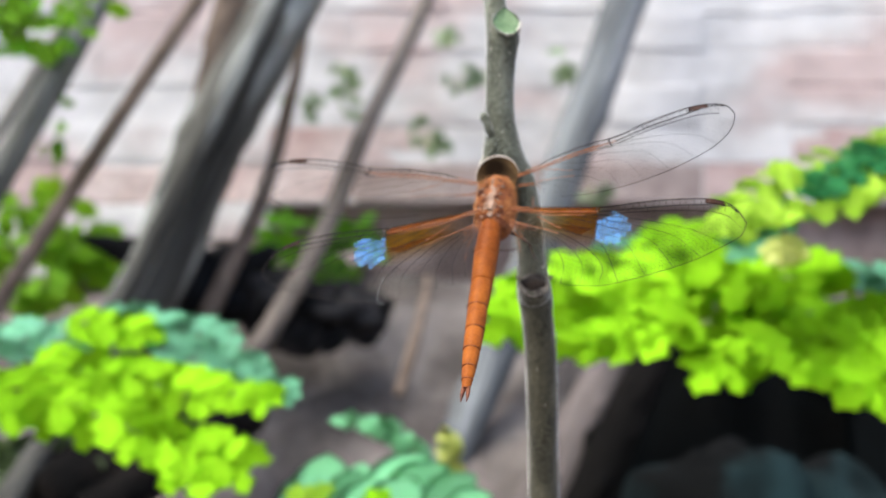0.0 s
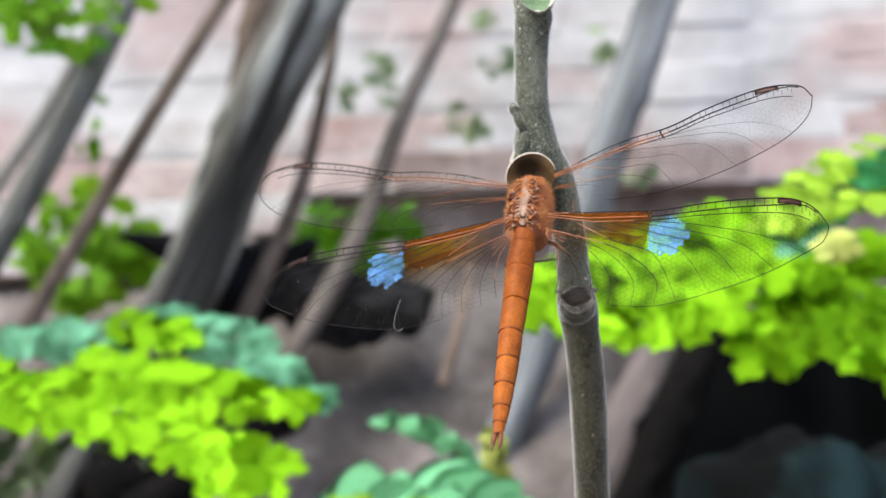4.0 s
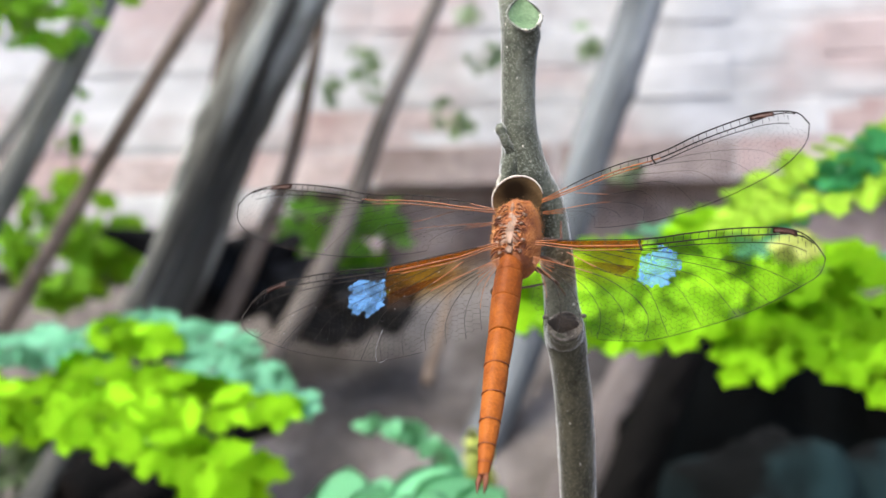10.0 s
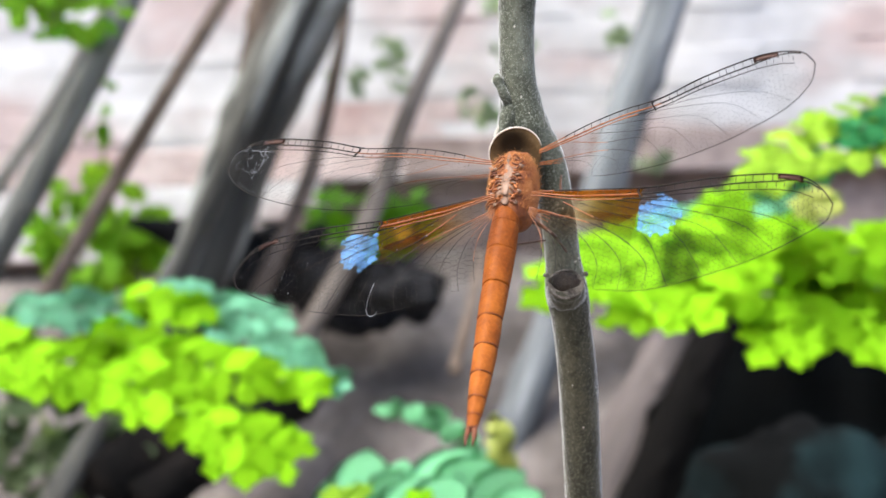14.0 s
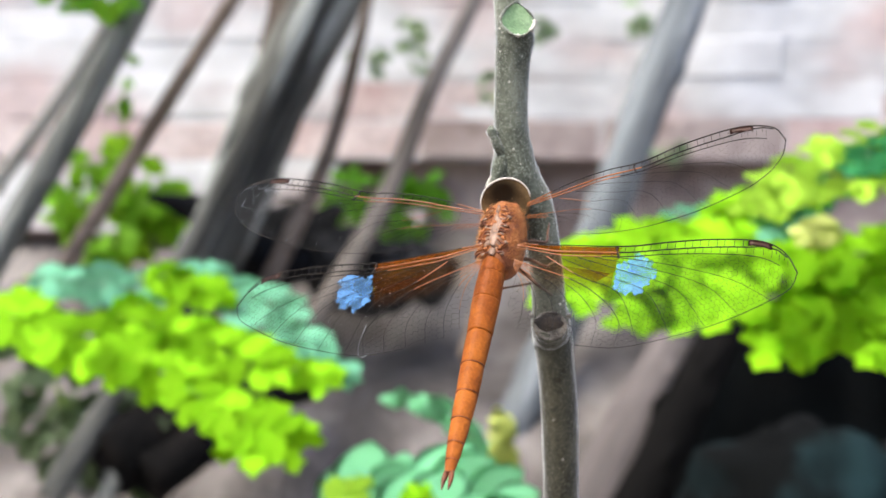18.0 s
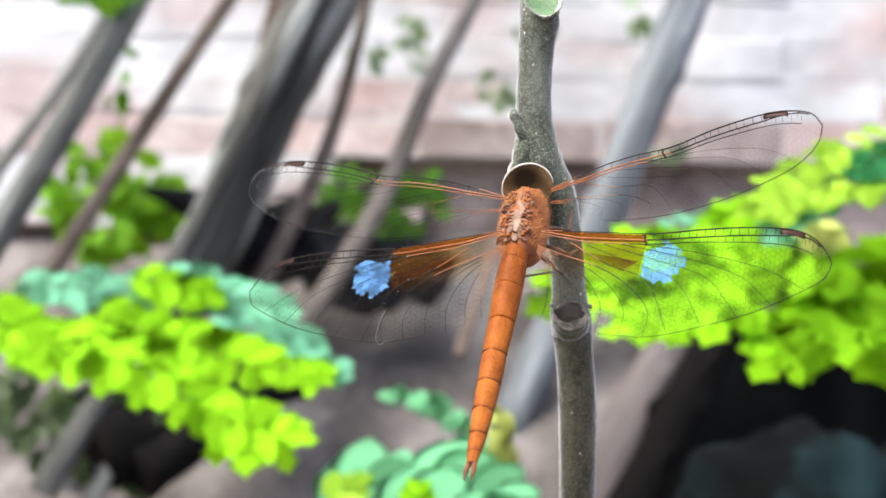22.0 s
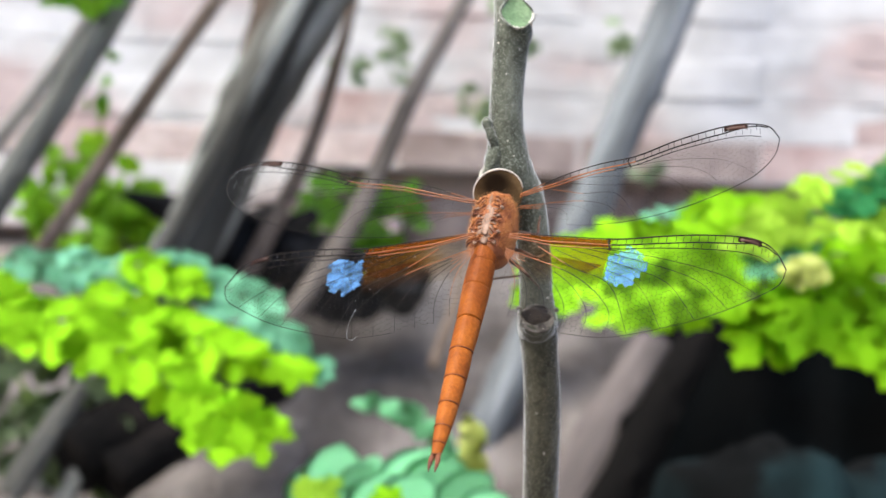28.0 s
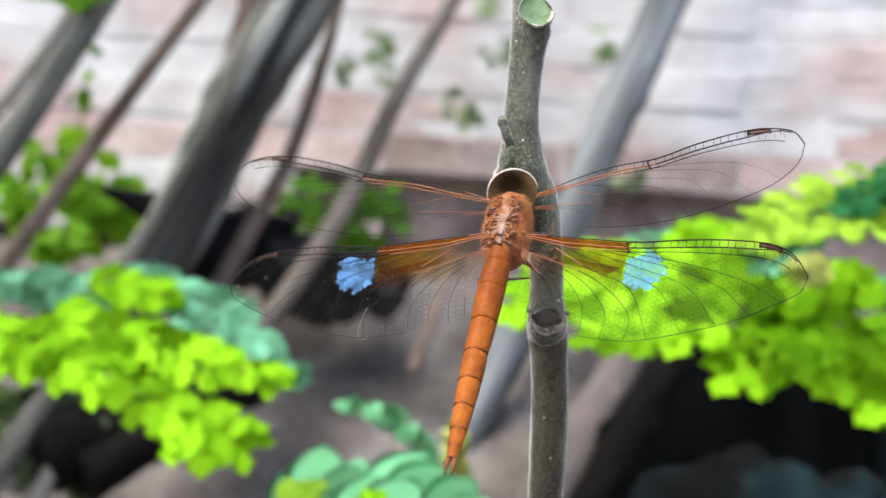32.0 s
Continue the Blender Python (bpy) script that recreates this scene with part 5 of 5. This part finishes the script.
            if len(pts) > 2:
                tube(bm, pts, rng.uniform(0.004, 0.011) * MM, 4, caps=False)
        tagged(part("tip_wear_glints", bm, "wear_glint", wg, "pale scratches and painted glints at the wing's tip"), kind="stuff")
    if sx > 1:
        # small glints of light on the left wings, built as pale specks
        bm = bmesh.new()
        for k in range(34):
            u, v = rng.uniform(3.0, tip - 1.0), rng.uniform(0.2, 9.0)
            if inside(u, v):
                size = rng.uniform(0.012, 0.035) * MM
                blob(bm, at(u, v, 0.06), (size * rng.uniform(1, 3), size, size * 0.6), None, 6, 4)
        tagged(part("glint_specks", bm, "wear_glint", wg, "pale specks put in for glints on the wing"), kind="stuff")
    if hind and sx > 1:
        bm = bmesh.new()
        v = back_at(13.5)
        curl = spline([(13.2, v - 4.2), (13.9, v - 2.2), (14.0, v - 0.4), (13.4, v + 0.3), (12.7, v - 0.1)], 6)
        tube(bm, [at(p[0], p[1], 0.1) for p in curl], [0.020 * MM * (0.4 + abs(noise.noise((i * 0.5, 1, 7))) * 1.6) for i in range(len(curl))], 5, 0.4, 3)
        part("torn_fold", bm, "wear_glint", wg, "pale torn fold at the wing's back edge")
    part("vein_net", dark, "vein", wg, "fine black-brown veins")
    part("amber_vein_net", warm, "vein_amber", wg, "orange veins at the wing's root")
    bm = bmesh.new()
    g = [[at(u, front_at(u) + 0.05 + 0.75 * j, 0.06 + 0.05 * (0 < i < 7)) for j in (0, 0.5, 1)] for i, u in enumerate(np.linspace(st, st + 2.7, 8))]
    vs = [[bm.verts.new(p) for p in row] for row in g]
    for p, q in zip(vs, vs[1:]):
        for k in range(2):
            bm.faces.new((p[k], q[k], q[k + 1], p[k + 1]))
    bmesh.ops.solidify(bm, geom=bm.faces[:], thickness=0.00008)
    part("wing_spot", bm, "stigma", wg, "small red-brown wing spot")
    return wg


def membrane_mesh(sheet):
    bm = bmesh.new()
    sheet(bm, 0, 1, 0, 1, 44, 14, 0.0)
    return bm, "membrane"


def round_darkened(name, like, centre, near, far, dark):
    """A copy of a surface that is darker within a soft-edged round area."""
    m = M[like].copy()
    m.name = name
    n, l = m.node_tree.nodes, m.node_tree.links
    bsdf = n["Principled BSDF"]
    was = bsdf.inputs["Base Color"].links[0].from_socket
    tc, d, ease, mix = n.new("ShaderNodeTexCoord"), n.new("ShaderNodeVectorMath"), n.new("ShaderNodeMapRange"), n.new("ShaderNodeMixRGB")
    d.operation, d.inputs[1].default_value = "DISTANCE", centre
    l.new(tc.outputs["Object"], d.inputs[0])
    ease.interpolation_type = "SMOOTHSTEP"
    ease.inputs["From Min"].default_value, ease.inputs["From Max"].default_value = near, far
    l.new(d.outputs["Value"], ease.inputs["Value"])
    l.new(ease.outputs[0], mix.inputs[0])
    mix.inputs[1].default_value = (*dark, 1)
    l.new(was, mix.inputs[2])
    l.new(mix.outputs[0], bsdf.inputs["Base Color"])
    return m


def dragonfly():
    t = thing("dragonfly", BODY, "orange dragonfly with clear amber-patched wings perched on the twig", "dragonfly")

    def mm(*v):
        return Vector(v) * MM

    # thorax: humped, narrower to the abdomen
    bm = bmesh.new()
    rings = [(5.4, 1.5, 1.6, -2.9), (4.9, 2.25, 2.5, -2.9), (3.6, 2.7, 3.0, -2.9), (1.6, 2.85, 3.3, -3.2), (-0.6, 2.75, 3.3, -3.3), (-2.2, 2.4, 2.9, -3.2), (-3.3, 2.0, 2.2, -2.9), (-3.9, 1.5, 1.6, -2.7)]
    fine = spline(rings, 5)
    loops = []
    for k, (y, rx, rz, cz) in enumerate(fine):
        loop = []
        for i in range(28):
            a = 2 * math.pi * i / 28
            f = 1 + 0.05 * noise.noise((math.cos(a) * 2, y * 0.8, math.sin(a) * 2))
            loop.append(bm.verts.new(mm(rx * f * math.cos(a), y, cz + rz * f * math.sin(a))))
        loops.append(loop)
    for p, q in zip(loops, loops[1:]):
        for i in range(28):
            bm.faces.new((p[i], p[(i + 1) % 28], q[(i + 1) % 28], q[i]))
    bm.faces.new(loops[0])
    bm.faces.new(loops[-1][::-1])
    bmesh.ops.recalc_face_normals(bm, faces=bm.faces[:])
    part("thorax", bm, "thorax", t, "furry orange-brown thorax")
    # plates between the wing roots
    rng = random.Random(3)

    def skin(x, y):
        return -3.1 + 3.3 * math.sqrt(max(0.05, 1 - (x / 3.25) ** 2)) * (1 if y > -1 else 0.97 + 0.07 * (y + 1))

    for s in (-1, 1):
        for k, y in enumerate((4.0, 3.4, 2.8, 2.2, 1.5, 0.8, 0.2, -0.4, -1.0, -1.7, -2.4)):
            # a bent ridge from the back's middle to the wing root, and a knob at its end
            reach, lean = (1.5 if s < 0 else 0.8) + 0.6 * rng.random(), rng.uniform(-0.8, 0.6)
            pts = [(s * (0.5 + reach * f), y + lean * f * f + 0.15 * math.sin(5 * f + k), skin(0.5 + reach * f, y) + 0.12 * math.sin(7 * f + k)) for f in (0, 0.3, 0.6, 0.85, 1)]
            line = spline([(*p, r) for p, r in zip(pts, (0.07, 0.12, 0.11, 0.12, 0.04))], 4)
            bm = bmesh.new()
            tube(bm, [mm(*p[:3]) for p in line], [p[3] * MM for p in line], 9, 0.25, k)
            part("wing_root_ridge", bm, "sclerite" if k < 4 or k % 2 == 0 else "thorax", t)
            bm = bmesh.new()
            blob(bm, mm(s * (0.9 + 0.35 * (k % 3)), y - 0.3, skin(1.2, y) - 0.02), (rng.uniform(0.2, 0.35) * MM, 0.22 * MM, 0.14 * MM), Euler((0, s * 0.4, s * rng.uniform(-0.8, 0.8))).to_matrix(), 10, 7, 0.7, k)
            part("wing_root_plate", bm, "thorax" if k % 2 else "stripe", t)
    for y, ry, w in ((3.7, 0.9, 0.28), (2.3, 0.8, 0.40), (0.8, 0.8, 0.48), (-0.9, 1.1, 0.50), (-2.4, 0.6, 0.45)):
        bm = bmesh.new()
        blob(bm, mm(0, y, 0.05 if y > -2 else -0.30), (w * MM, ry * MM, 0.17 * MM), None, 14, 9, 0.5, y)
        part("back_stripe", bm, "stripe", t, "pale tan stripe along the back")
    # the dark hollow of the back, and the collar behind the head
    bm = bmesh.new()
    blob(bm, mm(0, 0.9, -0.62), (1.55 * MM, 3.6 * MM, 0.75 * MM), None, 26, 18, 0.25, 4)
    part("back_plate", bm, "stripe", t, "dull grey-brown middle of the back")
    bm = bmesh.new()
    blob(bm, mm(-0.1, 5.4, -2.3), (2.1 * MM, 1.1 * MM, 1.5 * MM), None, 24, 16, 0.25, 9)
    part("collar", bm, "thorax", t, "furry orange collar behind the head")
    # fur on the shoulders
    rng = random.Random(12)
    bm = bmesh.new()
    for k in range(2400):
        a, y = rng.uniform(0.0, 3.14), rng.uniform(-3.0, 5.3)
        if y < 2.4 and 0.85 < a < 2.29 and rng.random() < 0.8:
            continue
        i = np.interp(y, [f[0] for f in fine[::-1]], range(len(fine))[::-1])
        y, rx, rz, cz = fine[int(i)]
        n = Vector((math.cos(a), 0.35, math.sin(a)))
        p = mm(rx * math.cos(a), y, cz + rz * math.sin(a))
        tip = p + n * MM * rng.uniform(0.25, 0.75) + Vector((rng.uniform(-1, 1), rng.uniform(-1, 1), 0)) * 0.25 * MM
        w = Vector((rng.uniform(-1, 1), rng.uniform(-1, 1), rng.uniform(-1, 1))).normalized() * 0.022 * MM
        v = n.cross(w)
        w2 = v.normalized() * 0.022 * MM
        q = [bm.verts.new(c) for c in (p + w, p - w * 0.5 + w2, p - w * 0.5 - w2, tip)]
        for f in ((0, 1, 3), (1, 2, 3), (2, 0, 3)):
            bm.faces.new([q[i] for i in f])
    tagged(part("fur", bm, "hair", t, "short orange fur"), kind="stuff")

    # head: two great eyes that meet in a dome, seen from their hollow back
    view = Vector((0.24, -0.68, 0.69)).normalized()
    q = view.to_track_quat("Z", "Y").to_matrix()
    hub = mm(-0.35, 7.3, -2.9) + q @ mm(0.1, 0.55, 0)

    def facing(x, y, z):
        return hub + q @ Vector((x, y, z)) * MM

    bm = bmesh.new()
    n, rows = 30, []
    for r, h in ((0.02, 0.25), (0.3, 0.3), (0.6, 0.5), (0.85, 0.75), (1.0, 0.72)):
        rows.append([bm.verts.new(facing(3.15 * r * math.cos(x), 2.85 * r * math.sin(x) - 0.2, h)) for x in (2 * math.pi * i / n for i in range(n))])
    for p, o in zip(rows, rows[1:]):
        for i in range(n):
            bm.faces.new((p[i], o[i], o[(i + 1) % n], p[(i + 1) % n]))
    bm.faces.new(rows[0])
    M["nape"] = round_darkened("olive_back_of_head", "eye", facing(0.0, 0.9, 0.5), 0.9 * MM, 2.9 * MM, (0.018, 0.011, 0.005))
    head = part("head", bm, "nape", t, "olive-gold hollow back of the head with a dark nape")
    for s in (-1, 1):
        bm = bmesh.new()
        blob(bm, facing(s * 0.9, -0.15, -1.7), (2.3 * MM, 2.85 * MM, 2.0 * MM), q, 28, 20)
        part("eye", bm, "eye", head, "glossy olive-brown compound eye")
    # the bright outline of the eyes is a highlight, built as a cream arc
    bm = bmesh.new()
    arc = [facing(math.cos(x) * 3.2, math.sin(x) * 2.9 - 0.2, 0.70) for x in np.linspace(-0.15, math.pi + 0.15, 34)]
    tube(bm, arc, [0.13 * MM * (0.30 + 0.65 * math.sin(math.pi * (i + 1) / 35)) for i in range(34)], 8)
    part("eye_highlight_arc", bm, "eye_highlight", head, "cream arc put in for the highlight round the eyes")

    # abdomen: ten segments
    top = [(-3.0, 1.45, -1.9), (-4.8, 1.62, -2.1), (-8.2, 1.70, -2.6), (-12.6, 1.52, -3.0), (-16.8, 1.38, -3.1), (-20.6, 1.28, -2.9), (-24.2, 1.13, -2.4), (-27.4, 0.92, -1.7), (-29.6, 0.70, -1.2), (-31.2, 0.48, -0.8)]
    for k in range(len(top) - 1):
        (y0, r0, z0), (y1, r1, z1) = top[k], top[k + 1]
        x0, x1 = (float(np.interp(-y, (3, 8.2, 16.8, 24.2, 31.4), (-0.15, -0.62, -1.10, -1.0, -0.62))) for y in (y0, y1))
        bm = bmesh.new()
        line = [(x0 + (x1 - x0) * f, y0 + (y1 - y0) * f, z0 + (z1 - z0) * f) for f in (0, 0.06, 0.25, 0.5, 0.75, 0.94, 1)]
        rad = [r0 + (r1 - r0) * f + b for f, b in zip((0, 0.06, 0.25, 0.5, 0.75, 0.94, 1), ((-0.10, -0.01, 0.02, 0.03, 0.02, 0.0, -0.06) if k > 2 else (-0.02, 0, 0.01, 0.02, 0.01, 0, -0.01)))]
        loops = []
        for (x, y, z), r in zip(line, rad):
            loop = []
            for i in range(24):
                a = 2 * math.pi * i / 24 + math.pi / 2
                keel = 0.10 * max(0, math.cos(a - math.pi / 2)) ** 12
                loop.append(bm.verts.new(mm(x + r * math.cos(a), y, z + r * (0.92 + keel) * math.sin(a))))
            loops.append(loop)
        for p, q2 in zip(loops, loops[1:]):
            for i in range(24):
                bm.faces.new((p[i], p[(i + 1) % 24], q2[(i + 1) % 24], q2[i]))
        bm.faces.new(loops[0])
        bm.faces.new(loops[-1][::-1])
        bmesh.ops.recalc_face_normals(bm, faces=bm.faces[:])
        seg = part("abdomen_segment", bm, "chitin", t)
        if k >= 3:
            bm = bmesh.new()
            loop = [mm(x1 + (r1 + 0.01) * math.cos(a), y1, z1 + (r1 + 0.03) * 0.93 * math.sin(a)) for a in np.linspace(-0.2, math.pi + 0.2, 26)]
            tube(bm, loop, 0.07 * MM, 6)
            part("segment_ring", bm, "ring", seg, "thin dark ring between segments")
    for s in (-1, 1):
        bm = bmesh.new()
        line = spline([(s * 0.25 - 0.62, -31.0, -0.8, 0.30), (s * 0.38 - 0.6, -32.1, -0.55, 0.26), (s * 0.36 - 0.57, -33.3, -0.35, 0.06)], 5)
        tube(bm, [mm(*p[:3]) for p in line], [p[3] * MM for p in line], 10)
        part("tail_clasper", bm, "sclerite", t, "small brown pointed tail clasper")
    # legs that grip the twig
    inv = BODY.inverted()
    for root, knee, foot in (((-1.2, 3.2, -5.8), (-3.4, 4.6, -7.6), (0.0100, 0.1535, 0.5105)), ((1.3, 3.0, -5.8), (4.4, 3.6, -6.6), (0.0137, 0.1538, 0.5080)), ((-1.3, 1.2, -6.2), (-4.0, 0.5, -8.0), (0.0108, 0.1545, 0.5050)), ((1.4, 1.0, -6.2), (4.8, -0.4, -6.4), (0.0146, 0.1545, 0.5030)), ((-1.3, -0.8, -6.0), (-3.8, -3.6, -6.8), (0.0116, 0.1560, 0.5000)), ((1.4, -0.8, -6.0), (4.6, -4.2, -5.2), (0.0142, 0.1553, 0.4985))):
        f = inv @ Vector(foot)
        line = spline([mm(*root), (mm(*root) + mm(*knee)) * 0.5 + mm(0, 0, 0.3), mm(*knee), (mm(*knee) + f) * 0.5, f], 5)
        bm = bmesh.new()
        tube(bm, line, [(0.30 - 0.2 * i / len(line)) * MM for i in range(len(line))], 8, 0.2)
        part("leg", bm, "leg", t, "thin dark leg gripping the twig")
    wing(t, "fore_wing", (0.0116, 0.1459, 0.5110), (0.874, -0.407, 0.266), (-0.084, -0.665, -0.742), FORE, FORE_BACK, 0.97, 13.7, False, 31)
    wing(t, "fore_wing", (0.0045, 0.1475, 0.5098), (-0.974, 0.209, 0.087), (-0.202, -0.629, -0.751), FORE, FORE_BACK, 1.03, 15.4, False, 32)
    wing(t, "hind_wing", (0.0105, 0.1415, 0.5058), (0.964, -0.259, -0.061), (-0.215, -0.622, -0.753), HIND, HIND_BACK, 0.95, 11.6, True, 33)
    wing(t, "hind_wing", (0.0046, 0.1435, 0.5055), (-0.940, 0.240, -0.242), (0.011, -0.686, -0.727), HIND, HIND_BACK, 1.04, 12.8, True, 34)
    return t


FLY = dragonfly()
bricks(north)


# ---------------------------------------------------------------- what moves
def motions():
    """The leaves nod in the air: millimetres from rest across, back and up, and degrees of lean."""
    left = [(0, 0.0, 0.0, 0.0, 0.0), (1, -0.7, 11.0, -3.4, 0.7), (2, -0.8, 11.0, -1.2, 0.0), (3, -1.9, 11.0, -1.2, -1.5), (6, -2.1, 18.0, -1.8, -3.1), (7, -1.1, 18.1, -0.3, -3.9), (8, -3.0, 18.2, -1.7, -3.7), (9, -1.2, 18.2, 0.0, -4.7), (10, -2.8, 18.3, -3.1, -1.7), (11, -1.6, 18.4, -2.7, -2.3), (12, -0.4, 18.5, -0.8, -3.6), (13, -0.6, 18.5, 0.3, -5.6), (14, 0.3, 18.6, 1.6, -5.2), (17, 1.2, 18.8, 1.6, -7.4), (18, 1.4, 18.9, 2.3, -7.2), (19, -0.3, 19.0, 1.2, -6.6), (20, 0.6, 19.1, 0.9, -5.5), (21, -1.3, 19.2, 0.1, -5.7), (22, -1.2, 19.2, -0.6, -4.7), (23, -1.0, 19.3, -1.1, -4.3), (24, 1.2, 19.4, 2.8, -6.7), (25, 0.9, 19.5, 1.1, -6.5), (28, 1.1, 19.7, 4.7, -7.7), (29, 1.1, 19.8, 1.0, -5.8), (30, 0.6, 19.8, 1.6, -4.4), (31, 1.2, 19.9, 3.6, -7.0), (32, -0.5, 20.0, -0.4, -3.4)]
    right = [(0, 0.0, 0.0, 0.0, 0.0), (1, 1.8, 11.0, -3.1, 1.0), (2, -1.3, 11.0, 1.4, 1.4), (3, -1.4, 11.0, 2.2, 0.2), (6, -0.7, 18.0, -2.3, -2.4), (7, -0.5, 18.1, -1.6, -2.5), (8, -1.7, 18.2, -0.9, -2.5), (9, -0.9, 18.2, -2.5, -2.5), (10, 0.3, 18.3, -0.7, -2.6), (11, 0.0, 18.4, -1.6, -1.4), (12, 0.7, 18.5, -3.2, -2.8), (13, -0.2, 18.5, -4.1, -3.8), (14, 1.7, 18.6, -0.5, -3.2), (17, 3.3, 18.8, -0.1, -3.2), (18, 3.0, 18.9, 2.1, -2.0), (19, 2.4, 19.0, 0.2, -1.0), (20, 4.7, 19.1, 0.6, -1.9), (21, 1.4, 19.2, -6.0, -4.2), (22, 1.2, 19.2, -1.6, -1.7), (23, 1.8, 19.3, -1.7, -2.4), (24, 3.3, 19.4, 1.6, -2.0), (25, 3.4, 19.5, 2.8, 0.5), (28, 5.5, 19.7, 9.4, 0.1), (29, 3.8, 19.8, 0.0, -1.4), (30, 1.9, 19.8, -3.6, -3.5), (31, 2.9, 19.9, 4.8, -0.6), (32, 3.4, 20.0, 1.5, -1.4)]
    upper = [(0, 0.0, 0.0, 0.0, 0), (1, 4.6, 11.0, -2.3, 0), (3, 3.5, 11.0, -3.8, 0), (6, -3.9, 18.0, -1.0, 0), (9, -2.8, 18.2, -2.9, 0), (10, -6.6, 18.3, -1.1, 0), (11, -2.6, 18.4, -4.0, 0), (12, -3.8, 18.5, -0.9, 0), (13, -4.6, 18.5, 1.3, 0), (14, -8.0, 18.6, 5.7, 0), (17, -9.8, 18.8, 1.2, 0), (18, -8.5, 18.9, 1.2, 0), (19, -10.8, 19.0, 0.7, 0), (20, -9.5, 19.1, 2.1, 0), (21, -8.6, 19.2, 0.9, 0), (22, -8.7, 19.2, -0.2, 0), (23, -9.0, 19.3, -0.5, 0), (24, -10.4, 19.4, -0.7, 0), (25, -11.2, 19.5, -1.3, 0), (29, -1.1, 19.8, -6.4, 0), (31, 0.4, 19.9, -3.1, 0), (32, 0.6, 20.0, -1.2, 0)]
    for side, rows in (("right", right), ("outer", right), ("left", left), ("upper", upper)):
        for frond in SPRAYS[side]:
            home = frond.matrix_basis.translation.copy()
            walk(frond, [(t, Matrix.Translation(home + Vector((x, y, z)) * MM) @ pose(0, 0, 0, 0, -lean, 0)) for t, x, y, z, lean in rows])


motions()
